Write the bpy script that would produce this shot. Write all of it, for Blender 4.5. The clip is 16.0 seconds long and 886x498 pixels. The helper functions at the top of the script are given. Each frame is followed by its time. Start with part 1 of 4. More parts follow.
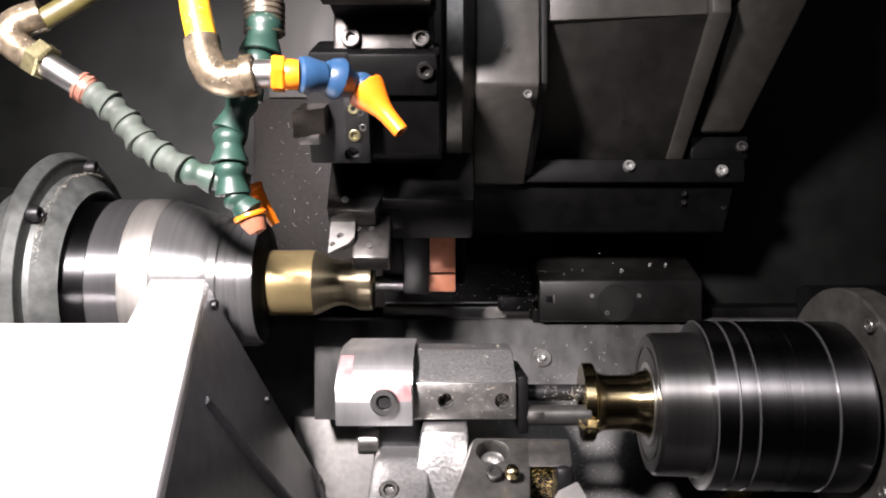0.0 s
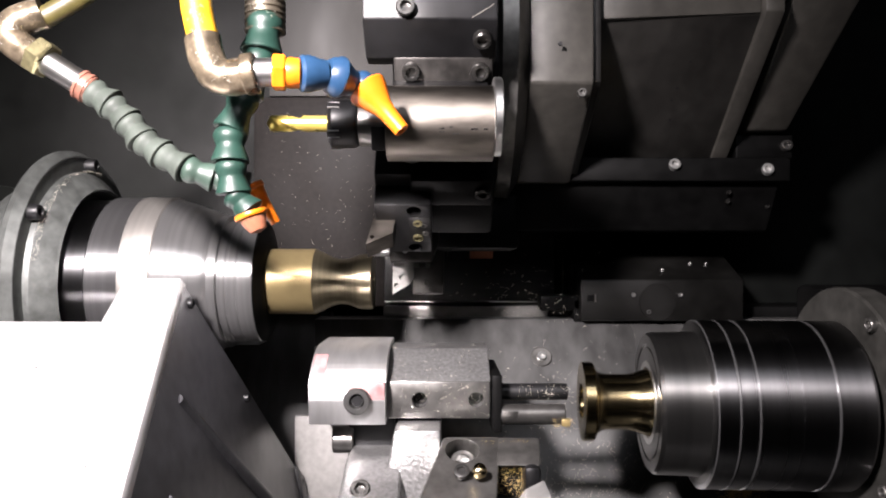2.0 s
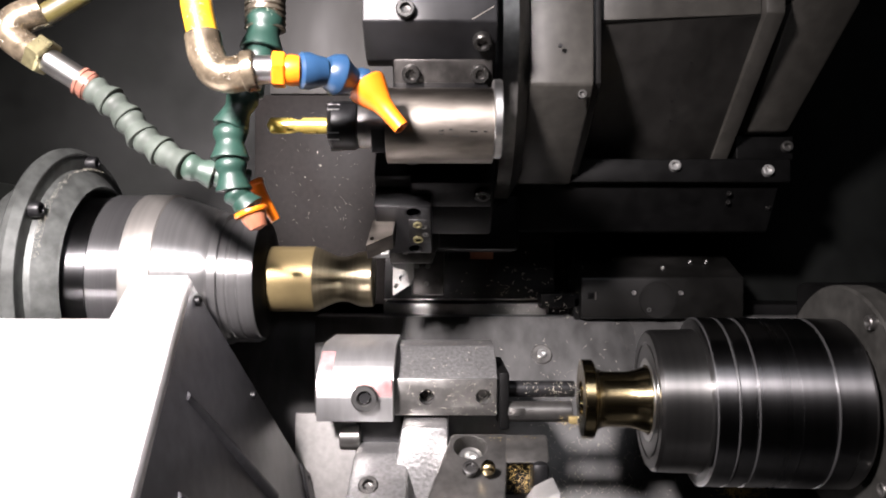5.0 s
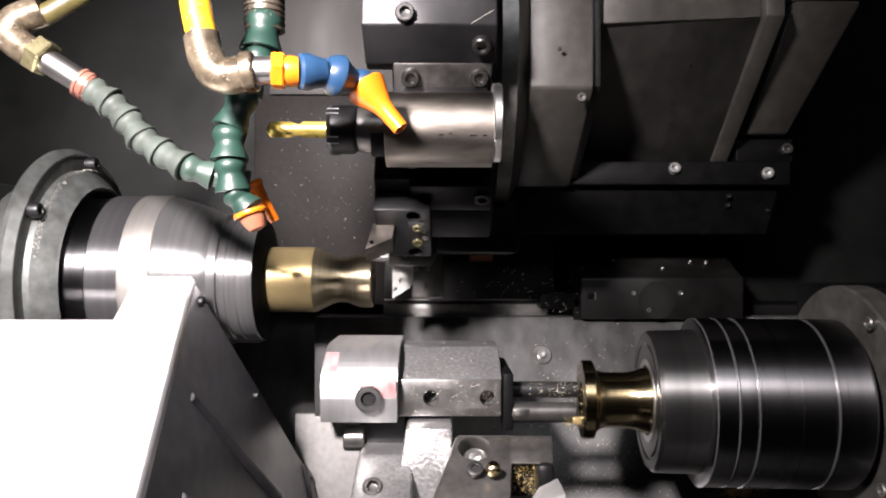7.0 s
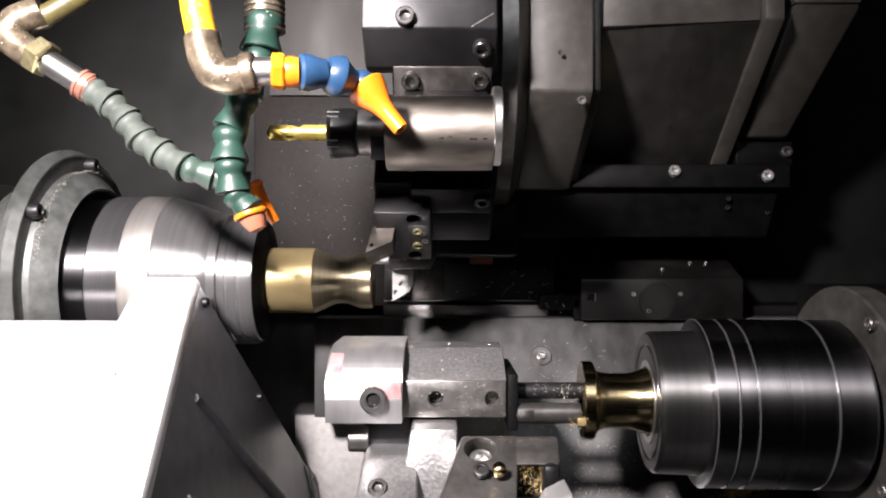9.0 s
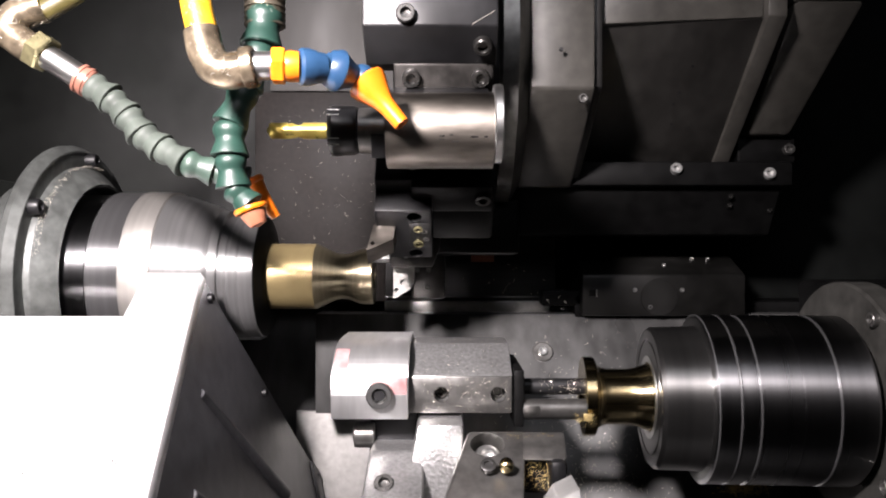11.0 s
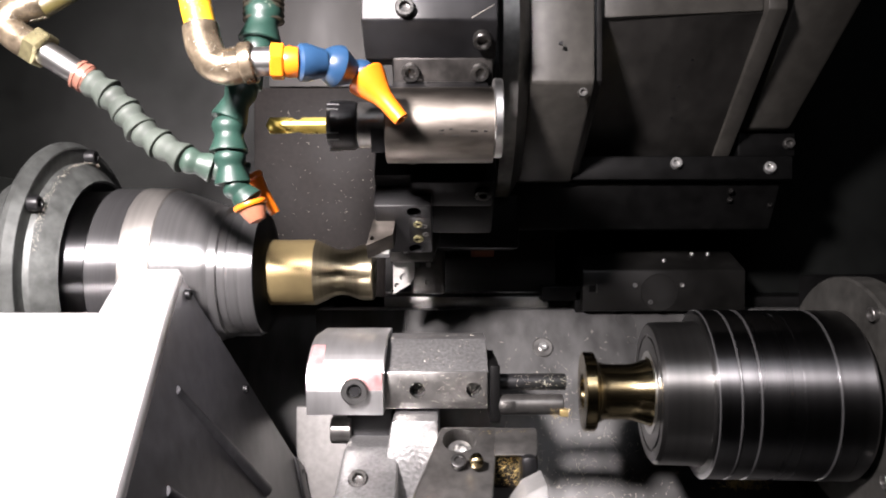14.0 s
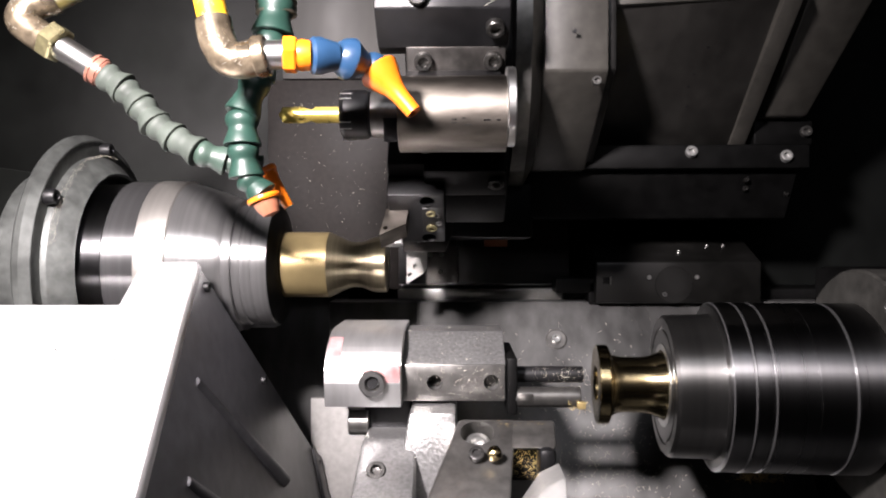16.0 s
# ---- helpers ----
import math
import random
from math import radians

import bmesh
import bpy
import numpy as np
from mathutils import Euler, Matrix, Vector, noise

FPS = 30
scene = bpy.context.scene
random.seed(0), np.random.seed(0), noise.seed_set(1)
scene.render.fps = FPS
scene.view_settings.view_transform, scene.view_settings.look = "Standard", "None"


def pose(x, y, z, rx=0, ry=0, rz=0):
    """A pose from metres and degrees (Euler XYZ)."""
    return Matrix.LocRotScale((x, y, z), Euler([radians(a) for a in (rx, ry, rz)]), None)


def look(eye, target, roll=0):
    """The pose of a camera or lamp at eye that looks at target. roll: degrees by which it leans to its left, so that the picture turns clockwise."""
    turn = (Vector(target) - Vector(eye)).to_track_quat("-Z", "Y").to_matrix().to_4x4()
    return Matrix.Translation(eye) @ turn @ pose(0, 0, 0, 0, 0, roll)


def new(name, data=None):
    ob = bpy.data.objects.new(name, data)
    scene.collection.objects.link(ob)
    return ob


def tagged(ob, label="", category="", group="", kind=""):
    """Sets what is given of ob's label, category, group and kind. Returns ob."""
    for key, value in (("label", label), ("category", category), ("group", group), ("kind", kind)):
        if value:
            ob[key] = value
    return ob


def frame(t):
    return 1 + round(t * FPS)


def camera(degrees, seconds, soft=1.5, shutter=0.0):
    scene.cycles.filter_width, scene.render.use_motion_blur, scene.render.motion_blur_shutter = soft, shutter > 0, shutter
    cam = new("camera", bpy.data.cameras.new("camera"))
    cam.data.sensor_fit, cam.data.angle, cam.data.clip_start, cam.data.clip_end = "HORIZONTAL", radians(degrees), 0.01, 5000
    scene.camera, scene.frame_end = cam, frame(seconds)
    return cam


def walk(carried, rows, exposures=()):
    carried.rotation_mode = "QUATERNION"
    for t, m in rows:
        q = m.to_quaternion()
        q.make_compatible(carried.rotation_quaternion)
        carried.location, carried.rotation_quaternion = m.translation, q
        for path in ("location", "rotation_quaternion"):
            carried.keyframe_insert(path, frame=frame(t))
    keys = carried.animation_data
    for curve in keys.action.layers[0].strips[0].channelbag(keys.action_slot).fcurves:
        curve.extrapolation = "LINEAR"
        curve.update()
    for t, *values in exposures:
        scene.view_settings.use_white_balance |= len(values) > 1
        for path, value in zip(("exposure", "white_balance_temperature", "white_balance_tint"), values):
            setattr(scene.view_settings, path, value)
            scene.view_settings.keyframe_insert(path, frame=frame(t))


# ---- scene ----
cam = camera(62.0, 16.0, soft=2.0)
walk(cam, [
    (0, pose(-0.0009, -0.7936, 1.2001, 90.192, 0.007, -0.028)),
    (0.5, pose(-0.0013, -0.7930, 1.2008, 90.143, 0.003, -0.060)),
    (1, pose(-0.0001, -0.7910, 1.1996, 90.133, -0.060, 0.034)),
    (1.5, pose(0.0002, -0.7936, 1.2011, 89.904, -0.123, 0.074)),
    (2, pose(-0.0017, -0.7935, 1.1999, 90.127, -0.073, -0.068)),
    (2.5, pose(-0.0008, -0.7954, 1.2005, 90.115, -0.111, 0.001)),
    (3, pose(-0.0002, -0.7944, 1.2007, 90.011, -0.096, 0.011)),
    (3.5, pose(-0.0012, -0.7941, 1.2007, 89.872, -0.128, -0.094)),
    (4, pose(0.0001, -0.7942, 1.2001, 89.902, -0.182, 0.032)),
    (6.5, pose(-0.0008, -0.7943, 1.1990, 90.048, -0.065, 0.026)),
    (7, pose(0.0001, -0.7939, 1.2001, 89.966, -0.077, 0.050)),
    (7.5, pose(0.0001, -0.7940, 1.2000, 90.001, -0.003, 0.002)),
    (8, pose(0.0000, -0.7940, 1.2000, 90.000, -0.000, 0.000)),
    (8.5, pose(0.0003, -0.7938, 1.2001, 89.928, -0.091, 0.025)),
    (9, pose(-0.0004, -0.7938, 1.1995, 90.085, -0.069, 0.013)),
    (11.5, pose(0.0003, -0.7920, 1.1983, 89.697, -0.076, 0.161)),
    (12, pose(0.0003, -0.7923, 1.1987, 89.584, -0.099, 0.172)),
    (12.5, pose(0.0012, -0.7923, 1.1985, 89.592, -0.096, 0.234)),
    (13, pose(0.0006, -0.7920, 1.1984, 89.726, -0.109, 0.178)),
    (13.5, pose(0.0006, -0.7921, 1.1981, 89.619, -0.179, 0.246)),
    (14, pose(0.0001, -0.7914, 1.1983, 89.506, 0.071, 0.117)),
    (14.5, pose(0.0007, -0.7919, 1.1993, 89.472, 0.202, 0.185)),
    (15, pose(0.0001, -0.7919, 1.1992, 89.266, 0.336, 0.127)),
    (15.1, pose(0.0001, -0.7918, 1.1992, 89.180, 0.220, 0.085)),
    (15.2, pose(0.0002, -0.7917, 1.1991, 89.110, 0.110, 0.190)),
    (15.3, pose(0.0003, -0.7916, 1.1991, 89.030, 0.040, 0.430)),
    (15.4, pose(0.0004, -0.7915, 1.1990, 89.080, 0.050, 0.980)),
    (15.5, pose(0.0004, -0.7914, 1.1990, 89.032, 0.070, 1.080)),
    (15.6, pose(0.0005, -0.7914, 1.1992, 89.160, 0.160, 1.190)),
    (15.8, pose(0.0008, -0.7913, 1.1997, 89.020, 0.140, 1.150)),
    (16, pose(0.0010, -0.7912, 1.2001, 88.772, 0.126, 1.209)),
], exposures=[(0.0, 0.0, 6500, 18), (16.0, 0.0, 6500, 18)])

# ---- light: one work lamp over the front of the work area, and an added fill ----
LAMP = Vector((-0.30, -0.85, 1.56))
world = bpy.data.worlds.new("world")
scene.world = world
world.use_nodes = True
world.node_tree.nodes["Background"].inputs[0].default_value = (0.75, 0.85, 1.0, 1)
world.node_tree.nodes["Background"].inputs[1].default_value = 0.03


def area_lamp(name, eye, target, size, watts, colour):
    data = bpy.data.lights.new(name, "AREA")
    data.shape, data.size, data.energy, data.color = "DISK", size, watts, colour
    ob = new(name, data)
    ob.matrix_world = look(eye, target)
    return ob


AIM = Vector((-0.16, -0.12, 1.07))
spot = bpy.data.lights.new("work_lamp_light", "SPOT")
spot.energy, spot.color, spot.shadow_soft_size, spot.spot_size, spot.spot_blend = 195.0, (1.0, 0.95, 0.92), 0.05, radians(94), 1.0
new("work_lamp_light", spot).matrix_world = look(LAMP, AIM)
# added fill with no fixture; only lifts the darkest areas
area_lamp("fill_light", (0.05, -0.95, 1.86), (0.0, 0.0, 1.15), 0.5, 1.8, (0.93, 0.97, 1.0))


# ---- materials ----
def material(name, colour, rough=0.5, metal=0.0, grain=0.15, grain_scale=60.0, stain=0.3, stain_scale=7.0, bump=0.1,
             stretch=(1, 1, 1), aniso=0.0, vary=0.0, coat=0.0, spec=0.5):
    mat = bpy.data.materials.new(name)
    mat.use_nodes = True
    nt = mat.node_tree
    bsdf = nt.nodes["Principled BSDF"]
    link = nt.links.new
    coords = nt.nodes.new("ShaderNodeTexCoord")
    mapping = nt.nodes.new("ShaderNodeMapping")
    mapping.inputs["Scale"].default_value = stretch
    link(coords.outputs["Object"], mapping.inputs["Vector"])

    def tex(scale, detail):
        node = nt.nodes.new("ShaderNodeTexNoise")
        node.inputs["Scale"].default_value, node.inputs["Detail"].default_value = scale, detail
        link(mapping.outputs["Vector"], node.inputs["Vector"])
        return node.outputs["Fac"]

    def remap(value, low, high):
        node = nt.nodes.new("ShaderNodeMapRange")
        node.inputs["From Min"].default_value, node.inputs["From Max"].default_value = 0.3, 0.7
        node.inputs["To Min"].default_value, node.inputs["To Max"].default_value = low, high
        link(value, node.inputs["Value"])
        return node.outputs["Result"]

    def times(a, b):
        node = nt.nodes.new("ShaderNodeMath")
        node.operation = "MULTIPLY"
        link(a, node.inputs[0])
        link(b, node.inputs[1])
        return node.outputs[0]

    fine, broad = tex(grain_scale, 6.0), tex(stain_scale, 4.0)
    factor = times(remap(fine, 1 - grain, 1 + grain), remap(broad, 1 - stain, 1 + stain))
    if vary:
        info = nt.nodes.new("ShaderNodeObjectInfo")
        factor = times(factor, remap(info.outputs["Random"], 1 - vary, 1 + vary))
    scale = nt.nodes.new("ShaderNodeVectorMath")
    scale.operation = "SCALE"
    scale.inputs[0].default_value = colour
    link(factor, scale.inputs["Scale"])
    link(scale.outputs["Vector"], bsdf.inputs["Base Color"])
    link(remap(broad, max(0.04, rough * (1 - stain * 0.6)), min(1, rough * (1 + stain * 0.6))), bsdf.inputs["Roughness"])
    bsdf.inputs["Metallic"].default_value = metal
    bsdf.inputs["Coat Weight"].default_value = coat
    bsdf.inputs["Coat Roughness"].default_value = 0.15
    bsdf.inputs["Specular IOR Level"].default_value = spec
    if bump:
        node = nt.nodes.new("ShaderNodeBump")
        node.inputs["Strength"].default_value, node.inputs["Distance"].default_value = bump, 0.001
        link(fine, node.inputs["Height"])
        link(node.outputs["Normal"], bsdf.inputs["Normal"])
    if aniso:
        tangent = nt.nodes.new("ShaderNodeTangent")
        tangent.direction_type, tangent.axis = "RADIAL", "X"
        link(tangent.outputs["Tangent"], bsdf.inputs["Tangent"])
        bsdf.inputs["Anisotropic"].default_value = aniso
        bsdf.inputs["Anisotropic Rotation"].default_value = 0.25
    return mat


M_TURNED = material("turned_steel", (0.44, 0.44, 0.44), 0.30, 0.9, 0.10, 3.0, 0.10, 2.0, 0.0, (60, 0.6, 0.6), 0.85)
M_TURNED_DARK = material("dark_turned_steel", (0.20, 0.20, 0.205), 0.28, 1.0, 0.06, 3.0, 0.06, 2.0, 0.0, (60, 0.6, 0.6), 0.9)
M_SLEEVE = material("grey_turned_steel", (0.30, 0.30, 0.305), 0.30, 0.92, 0.08, 3.0, 0.08, 2.0, 0.0, (60, 0.6, 0.6), 0.88)
M_BAND = material("pale_ground_steel", (0.50, 0.48, 0.45), 0.48, 0.9, 0.06, 3.0, 0.06, 2.0, 0.0, (60, 0.6, 0.6), 0.5)
M_FLANGE = material("oily_flange_iron", (0.075, 0.08, 0.076), 0.45, 0.5, 0.3, 90, 0.25, 14, 0.25)
M_FLANGE_DARK = material("dark_oily_flange", (0.048, 0.047, 0.043), 0.45, 0.5, 0.3, 90, 0.25, 14, 0.25)
M_BRASS = material("brass_part", (0.38, 0.308, 0.175), 0.20, 1.0, 0.10, 3.0, 0.08, 2.0, 0.02, (120, 0.6, 0.6), 0.8)
M_BRASS_END = material("freshly_cut_brass", (0.46, 0.40, 0.27), 0.34, 0.95, 0.1, 3.0, 0.08, 2.0, 0.0, (120, 0.6, 0.6), 0.7)
M_BRASS_BAR = material("drawn_brass_bar", (0.42, 0.325, 0.16), 0.36, 0.8, 0.1, 40, 0.12, 8, 0.05)
M_STEEL = material("ground_steel", (0.48, 0.48, 0.47), 0.30, 1.0, 0.15, 120, 0.25, 12, 0.06, (0.25, 1, 1))
M_HOLDER = material("worn_steel_holder", (0.125, 0.112, 0.098), 0.40, 1.0, 0.3, 110, 0.35, 22, 0.12, (0.3, 1, 1))
M_BLACK = material("black_oxide_steel", (0.0062, 0.0062, 0.0067), 0.40, 0.1, 0.3, 80, 0.4, 15, 0.12, spec=0.35)
M_BOLT = material("oiled_black_bolt", (0.07, 0.068, 0.065), 0.28, 0.9, 0.25, 160, 0.3, 40, 0.1)
M_GREYSTEEL = material("dull_tool_steel", (0.034, 0.032, 0.030), 0.40, 0.85, 0.3, 120, 0.35, 25, 0.12)
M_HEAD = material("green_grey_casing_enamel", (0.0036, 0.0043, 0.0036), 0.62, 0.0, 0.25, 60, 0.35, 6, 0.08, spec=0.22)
# near-black iron; on ledge, feet, skirt and nut face it holds shade
M_IRON_SHADE = material("black_iron_and_shade", (0.0026, 0.0026, 0.0026), 0.5, 0.0, 0.3, 70, 0.4, 11, 0.12, spec=0.06)
M_DARK = material("dark_iron", (0.019, 0.0185, 0.018), 0.42, 0.6, 0.3, 70, 0.4, 11, 0.15)
# carriage iron, darkened to hold the shadow of the turret
M_SLIDE_IRON = material("shade_dark_iron", (0.0040, 0.0039, 0.0036), 0.42, 0.2, 0.3, 70, 0.4, 11, 0.15, spec=0.3)
M_HOUSING = material("grey_enamel_on_iron", (0.036, 0.034, 0.030), 0.42, 0.2, 0.2, 90, 0.3, 9, 0.12)
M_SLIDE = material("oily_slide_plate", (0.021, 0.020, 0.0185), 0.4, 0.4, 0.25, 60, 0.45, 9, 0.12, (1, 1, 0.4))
M_CAST = material("cast_aluminium", (0.27, 0.27, 0.268), 0.36, 0.8, 0.22, 330, 0.12, 20, 0.5)
M_BLOCK = material("milled_tool_steel", (0.17, 0.166, 0.158), 0.34, 0.9, 0.2, 130, 0.3, 16, 0.1)
M_SHEET = material("stainless_sheet", (0.68, 0.68, 0.68), 0.40, 0.6, 0.1, 120, 0.12, 9, 0.05, (1, 0.2, 0.2))
M_SKIRT = material("lit_skirt_sheet", (0.20, 0.196, 0.188), 0.5, 0.4, 0.12, 120, 0.2, 9, 0.05)
M_CAPSTEEL = material("turned_cap_steel", (0.60, 0.60, 0.60), 0.40, 0.95, 0.1, 120, 0.15, 9, 0.04, (1, 0.2, 0.2))
M_NOSE = material("grey_ground_steel", (0.125, 0.124, 0.122), 0.31, 0.97, 0.08, 3.0, 0.08, 2.0, 0.0, (60, 0.6, 0.6), 0.8)
M_COVER_SIDE = material("dark_guard_sheet", (0.055, 0.055, 0.06), 0.42, 0.3, 0.25, 60, 0.4, 6, 0.08)
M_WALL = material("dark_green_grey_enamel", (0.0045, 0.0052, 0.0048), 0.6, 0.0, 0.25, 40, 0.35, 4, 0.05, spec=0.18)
M_PLATE = material("oily_brown_plate", (0.0086, 0.0072, 0.0065), 0.55, 0.0, 0.28, 160, 0.35, 8, 0.1, spec=0.12)
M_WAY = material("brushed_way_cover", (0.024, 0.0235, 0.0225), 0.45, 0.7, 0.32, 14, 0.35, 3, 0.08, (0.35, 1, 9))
M_WAY_DARK = material("darker_way_cover", (0.0080, 0.0079, 0.0079), 0.40, 0.5, 0.42, 14, 0.35, 3, 0.08, (0.35, 1, 9))
M_LEDGE = material("pale_steel_ledge", (0.22, 0.215, 0.205), 0.42, 0.6, 0.25, 60, 0.3, 9, 0.08)
M_PANEL = material("grey_smeared_panel", (0.026, 0.0248, 0.023), 0.55, 0.15, 0.28, 30, 0.5, 9, 0.08, (1, 1, 0.35))
M_CHUTE = material("oily_chip_chute", (0.052, 0.052, 0.051), 0.34, 0.35, 0.35, 50, 0.5, 8, 0.1, (1, 1, 0.35))
M_GREEN = material("dark_green_plastic", (0.010, 0.031, 0.023), 0.42, 0.0, 0.15, 60, 0.2, 20, 0.05)
M_GREYGREEN = material("greyed_green_plastic", (0.042, 0.051, 0.043), 0.6, 0.0, 0.15, 90, 0.25, 30, 0.08, spec=0.35)
M_PALEGREEN = material("wet_green_plastic", (0.028, 0.048, 0.037), 0.45, 0.0, 0.15, 80, 0.25, 25, 0.06)
M_BLUE = material("blue_plastic", (0.013, 0.039, 0.086), 0.32, 0.0, 0.1, 60, 0.15, 20, 0.04)
M_ORANGE = material("orange_plastic", (0.62, 0.145, 0.006), 0.32, 0.0, 0.08, 60, 0.12, 20, 0.04)
M_PINK = material("faded_red_plastic", (0.20, 0.085, 0.06), 0.4, 0.0, 0.12, 80, 0.2, 20, 0.05)
M_YELLOW = material("yellow_hose_rubber", (0.46, 0.25, 0.012), 0.35, 0.0, 0.2, 70, 0.35, 30, 0.1)
M_OLIVE = material("olive_rubber", (0.05, 0.041, 0.012), 0.4, 0.0, 0.2, 70, 0.35, 30, 0.1)
M_NICKEL = material("tarnished_nickel_brass", (0.205, 0.165, 0.115), 0.30, 0.75, 0.3, 160, 0.45, 40, 0.2)
M_NUT = material("greenish_brass_nut", (0.30, 0.27, 0.15), 0.28, 0.8, 0.2, 160, 0.3, 40, 0.1)
M_THREAD = material("oily_brown_fitting", (0.14, 0.12, 0.09), 0.35, 0.8, 0.3, 80, 0.3, 20, 0.1)
M_GOLD = material("nitride_coated_drill", (0.70, 0.54, 0.13), 0.28, 0.7, 0.12, 60, 0.2, 30, 0.05)
M_COPPER = material("copper_red_block", (0.36, 0.135, 0.075), 0.5, 0.3, 0.15, 70, 0.2, 15, 0.06)
M_RED = material("worn_red_paint", (0.42, 0.23, 0.23), 0.5, 0.3, 0.3, 120, 0.35, 40, 0.08)
M_INSERT = material("pale_carbide_seat", (0.40, 0.40, 0.39), 0.38, 0.8, 0.1, 100, 0.15, 30, 0.05)
M_CHIP = material("bright_chips", (0.56, 0.53, 0.45), 0.3, 0.5, 0.2, 60, 0.2, 20, 0.0)
M_CHIP_GOLD = material("brass_chips", (0.55, 0.42, 0.19), 0.3, 0.7, 0.2, 60, 0.2, 20, 0.0)
M_GLASS_LAMP = bpy.data.materials.new("lamp_glow")
M_GLASS_LAMP.use_nodes = True
M_GLASS_LAMP.node_tree.nodes["Principled BSDF"].inputs["Emission Color"].default_value = (1, 0.97, 0.93, 1)
M_GLASS_LAMP.node_tree.nodes["Principled BSDF"].inputs["Emission Strength"].default_value = 6.0


# ---- mesh helpers ----
def part(name, bm, mat, parent=None, label="", smooth=30):
    me = bpy.data.meshes.new(name)
    bmesh.ops.recalc_face_normals(bm, faces=bm.faces)
    for fc in bm.faces:
        fc.smooth = True
    for e in bm.edges:
        if len(e.link_faces) == 2 and e.calc_face_angle(0) > radians(smooth):
            e.smooth = False
    bm.to_mesh(me)
    bm.free()
    me.materials.append(mat)
    ob = new(name, me)
    if parent:
        ob.parent = parent
        # parts are written in world places; a thing's own pose is taken off again
        ob.matrix_parent_inverse = parent.matrix_basis.inverted() if parent.parent is None else Matrix()
        if parent.parent is not None:
            ob.matrix_parent_inverse = Matrix()
    return tagged(ob, label)


def thing(name, at, label, category, group=""):
    ob = new(name)
    ob.empty_display_size = 0.02
    ob.matrix_basis = Matrix.Translation(at)
    return tagged(ob, label, category, group)


def box(lo, hi, bevel=0.002, m=None, segments=2):
    bm = bmesh.new()
    lo, hi = Vector(lo), Vector(hi)
    bmesh.ops.create_cube(bm, size=1, matrix=Matrix.Translation((lo + hi) / 2) @ Matrix.Diagonal((*(hi - lo), 1)))
    if bevel:
        bmesh.ops.bevel(bm, geom=bm.edges, offset=bevel, segments=segments, affect="EDGES", profile=0.5)
    if m:
        bm.transform(m)
    return bm


def prism(points, x0, x1, bevel=0.002, m=None):
    """An outline of (y, z) drawn out along x."""
    bm = bmesh.new()
    a = [bm.verts.new((x0, y, z)) for y, z in points]
    b = [bm.verts.new((x1, y, z)) for y, z in points]
    bm.faces.new(a)
    bm.faces.new(b[::-1])
    for i in range(len(a)):
        j = (i + 1) % len(a)
        bm.faces.new((a[i], b[i], b[j], a[j]))
    if bevel:
        bmesh.ops.bevel(bm, geom=bm.edges, offset=bevel, segments=2, affect="EDGES", profile=0.5)
    if m:
        bm.transform(m)
    return bm


def solid(front, back, bevel=0.002):
    """A solid between two outlines of as many corners."""
    bm = bmesh.new()
    a = [bm.verts.new(p) for p in front]
    b = [bm.verts.new(p) for p in back]
    bm.faces.new(a)
    bm.faces.new(b[::-1])
    for i in range(len(a)):
        j = (i + 1) % len(a)
        bm.faces.new((a[i], b[i], b[j], a[j]))
    if bevel:
        bmesh.ops.bevel(bm, geom=bm.edges, offset=bevel, segments=2, affect="EDGES", profile=0.5)
    return bm


def turned(profile, m=None, steps=64):
    """A body turned round the x axis from pairs of (x, radius)."""
    bm = bmesh.new()
    rings = []
    for x, r in profile:
        if r < 1e-5:
            rings.append([bm.verts.new((x, 0, 0))])
        else:
            rings.append([bm.verts.new((x, r * math.cos(k * math.tau / steps), r * math.sin(k * math.tau / steps))) for k in range(steps)])
    for a, b in zip(rings, rings[1:]):
        for k in range(steps):
            j = (k + 1) % steps
            quad = [a[k % len(a)], a[j % len(a)], b[j % len(b)], b[k % len(b)]]
            face = [v for i, v in enumerate(quad) if v not in quad[:i]]
            if len(face) > 2:
                bm.faces.new(face)
    for ring in (rings[0], rings[-1]):
        if len(ring) > 1:
            bm.faces.new(ring)
    if m:
        bm.transform(m)
    return bm


def along(a, b):
    """The pose that lays the x axis from a to b."""
    a, b = Vector(a), Vector(b)
    return Matrix.Translation(a) @ (b - a).to_track_quat("X", "Z").to_matrix().to_4x4()


def rod(a, b, r, r2=None, steps=24, chamfer=0.0008):
    n = (Vector(b) - Vector(a)).length
    r2 = r if r2 is None else r2
    return turned([(0, 0), (0, r - chamfer), (chamfer, r), (n - chamfer, r2), (n, r2 - chamfer), (n, 0)], along(a, b), steps)


def join(*meshes):
    out = bmesh.new()
    for bm in meshes:
        me = bpy.data.meshes.new("join")
        bm.to_mesh(me)
        out.from_mesh(me)
        bm.free()
        bpy.data.meshes.remove(me)
    return out


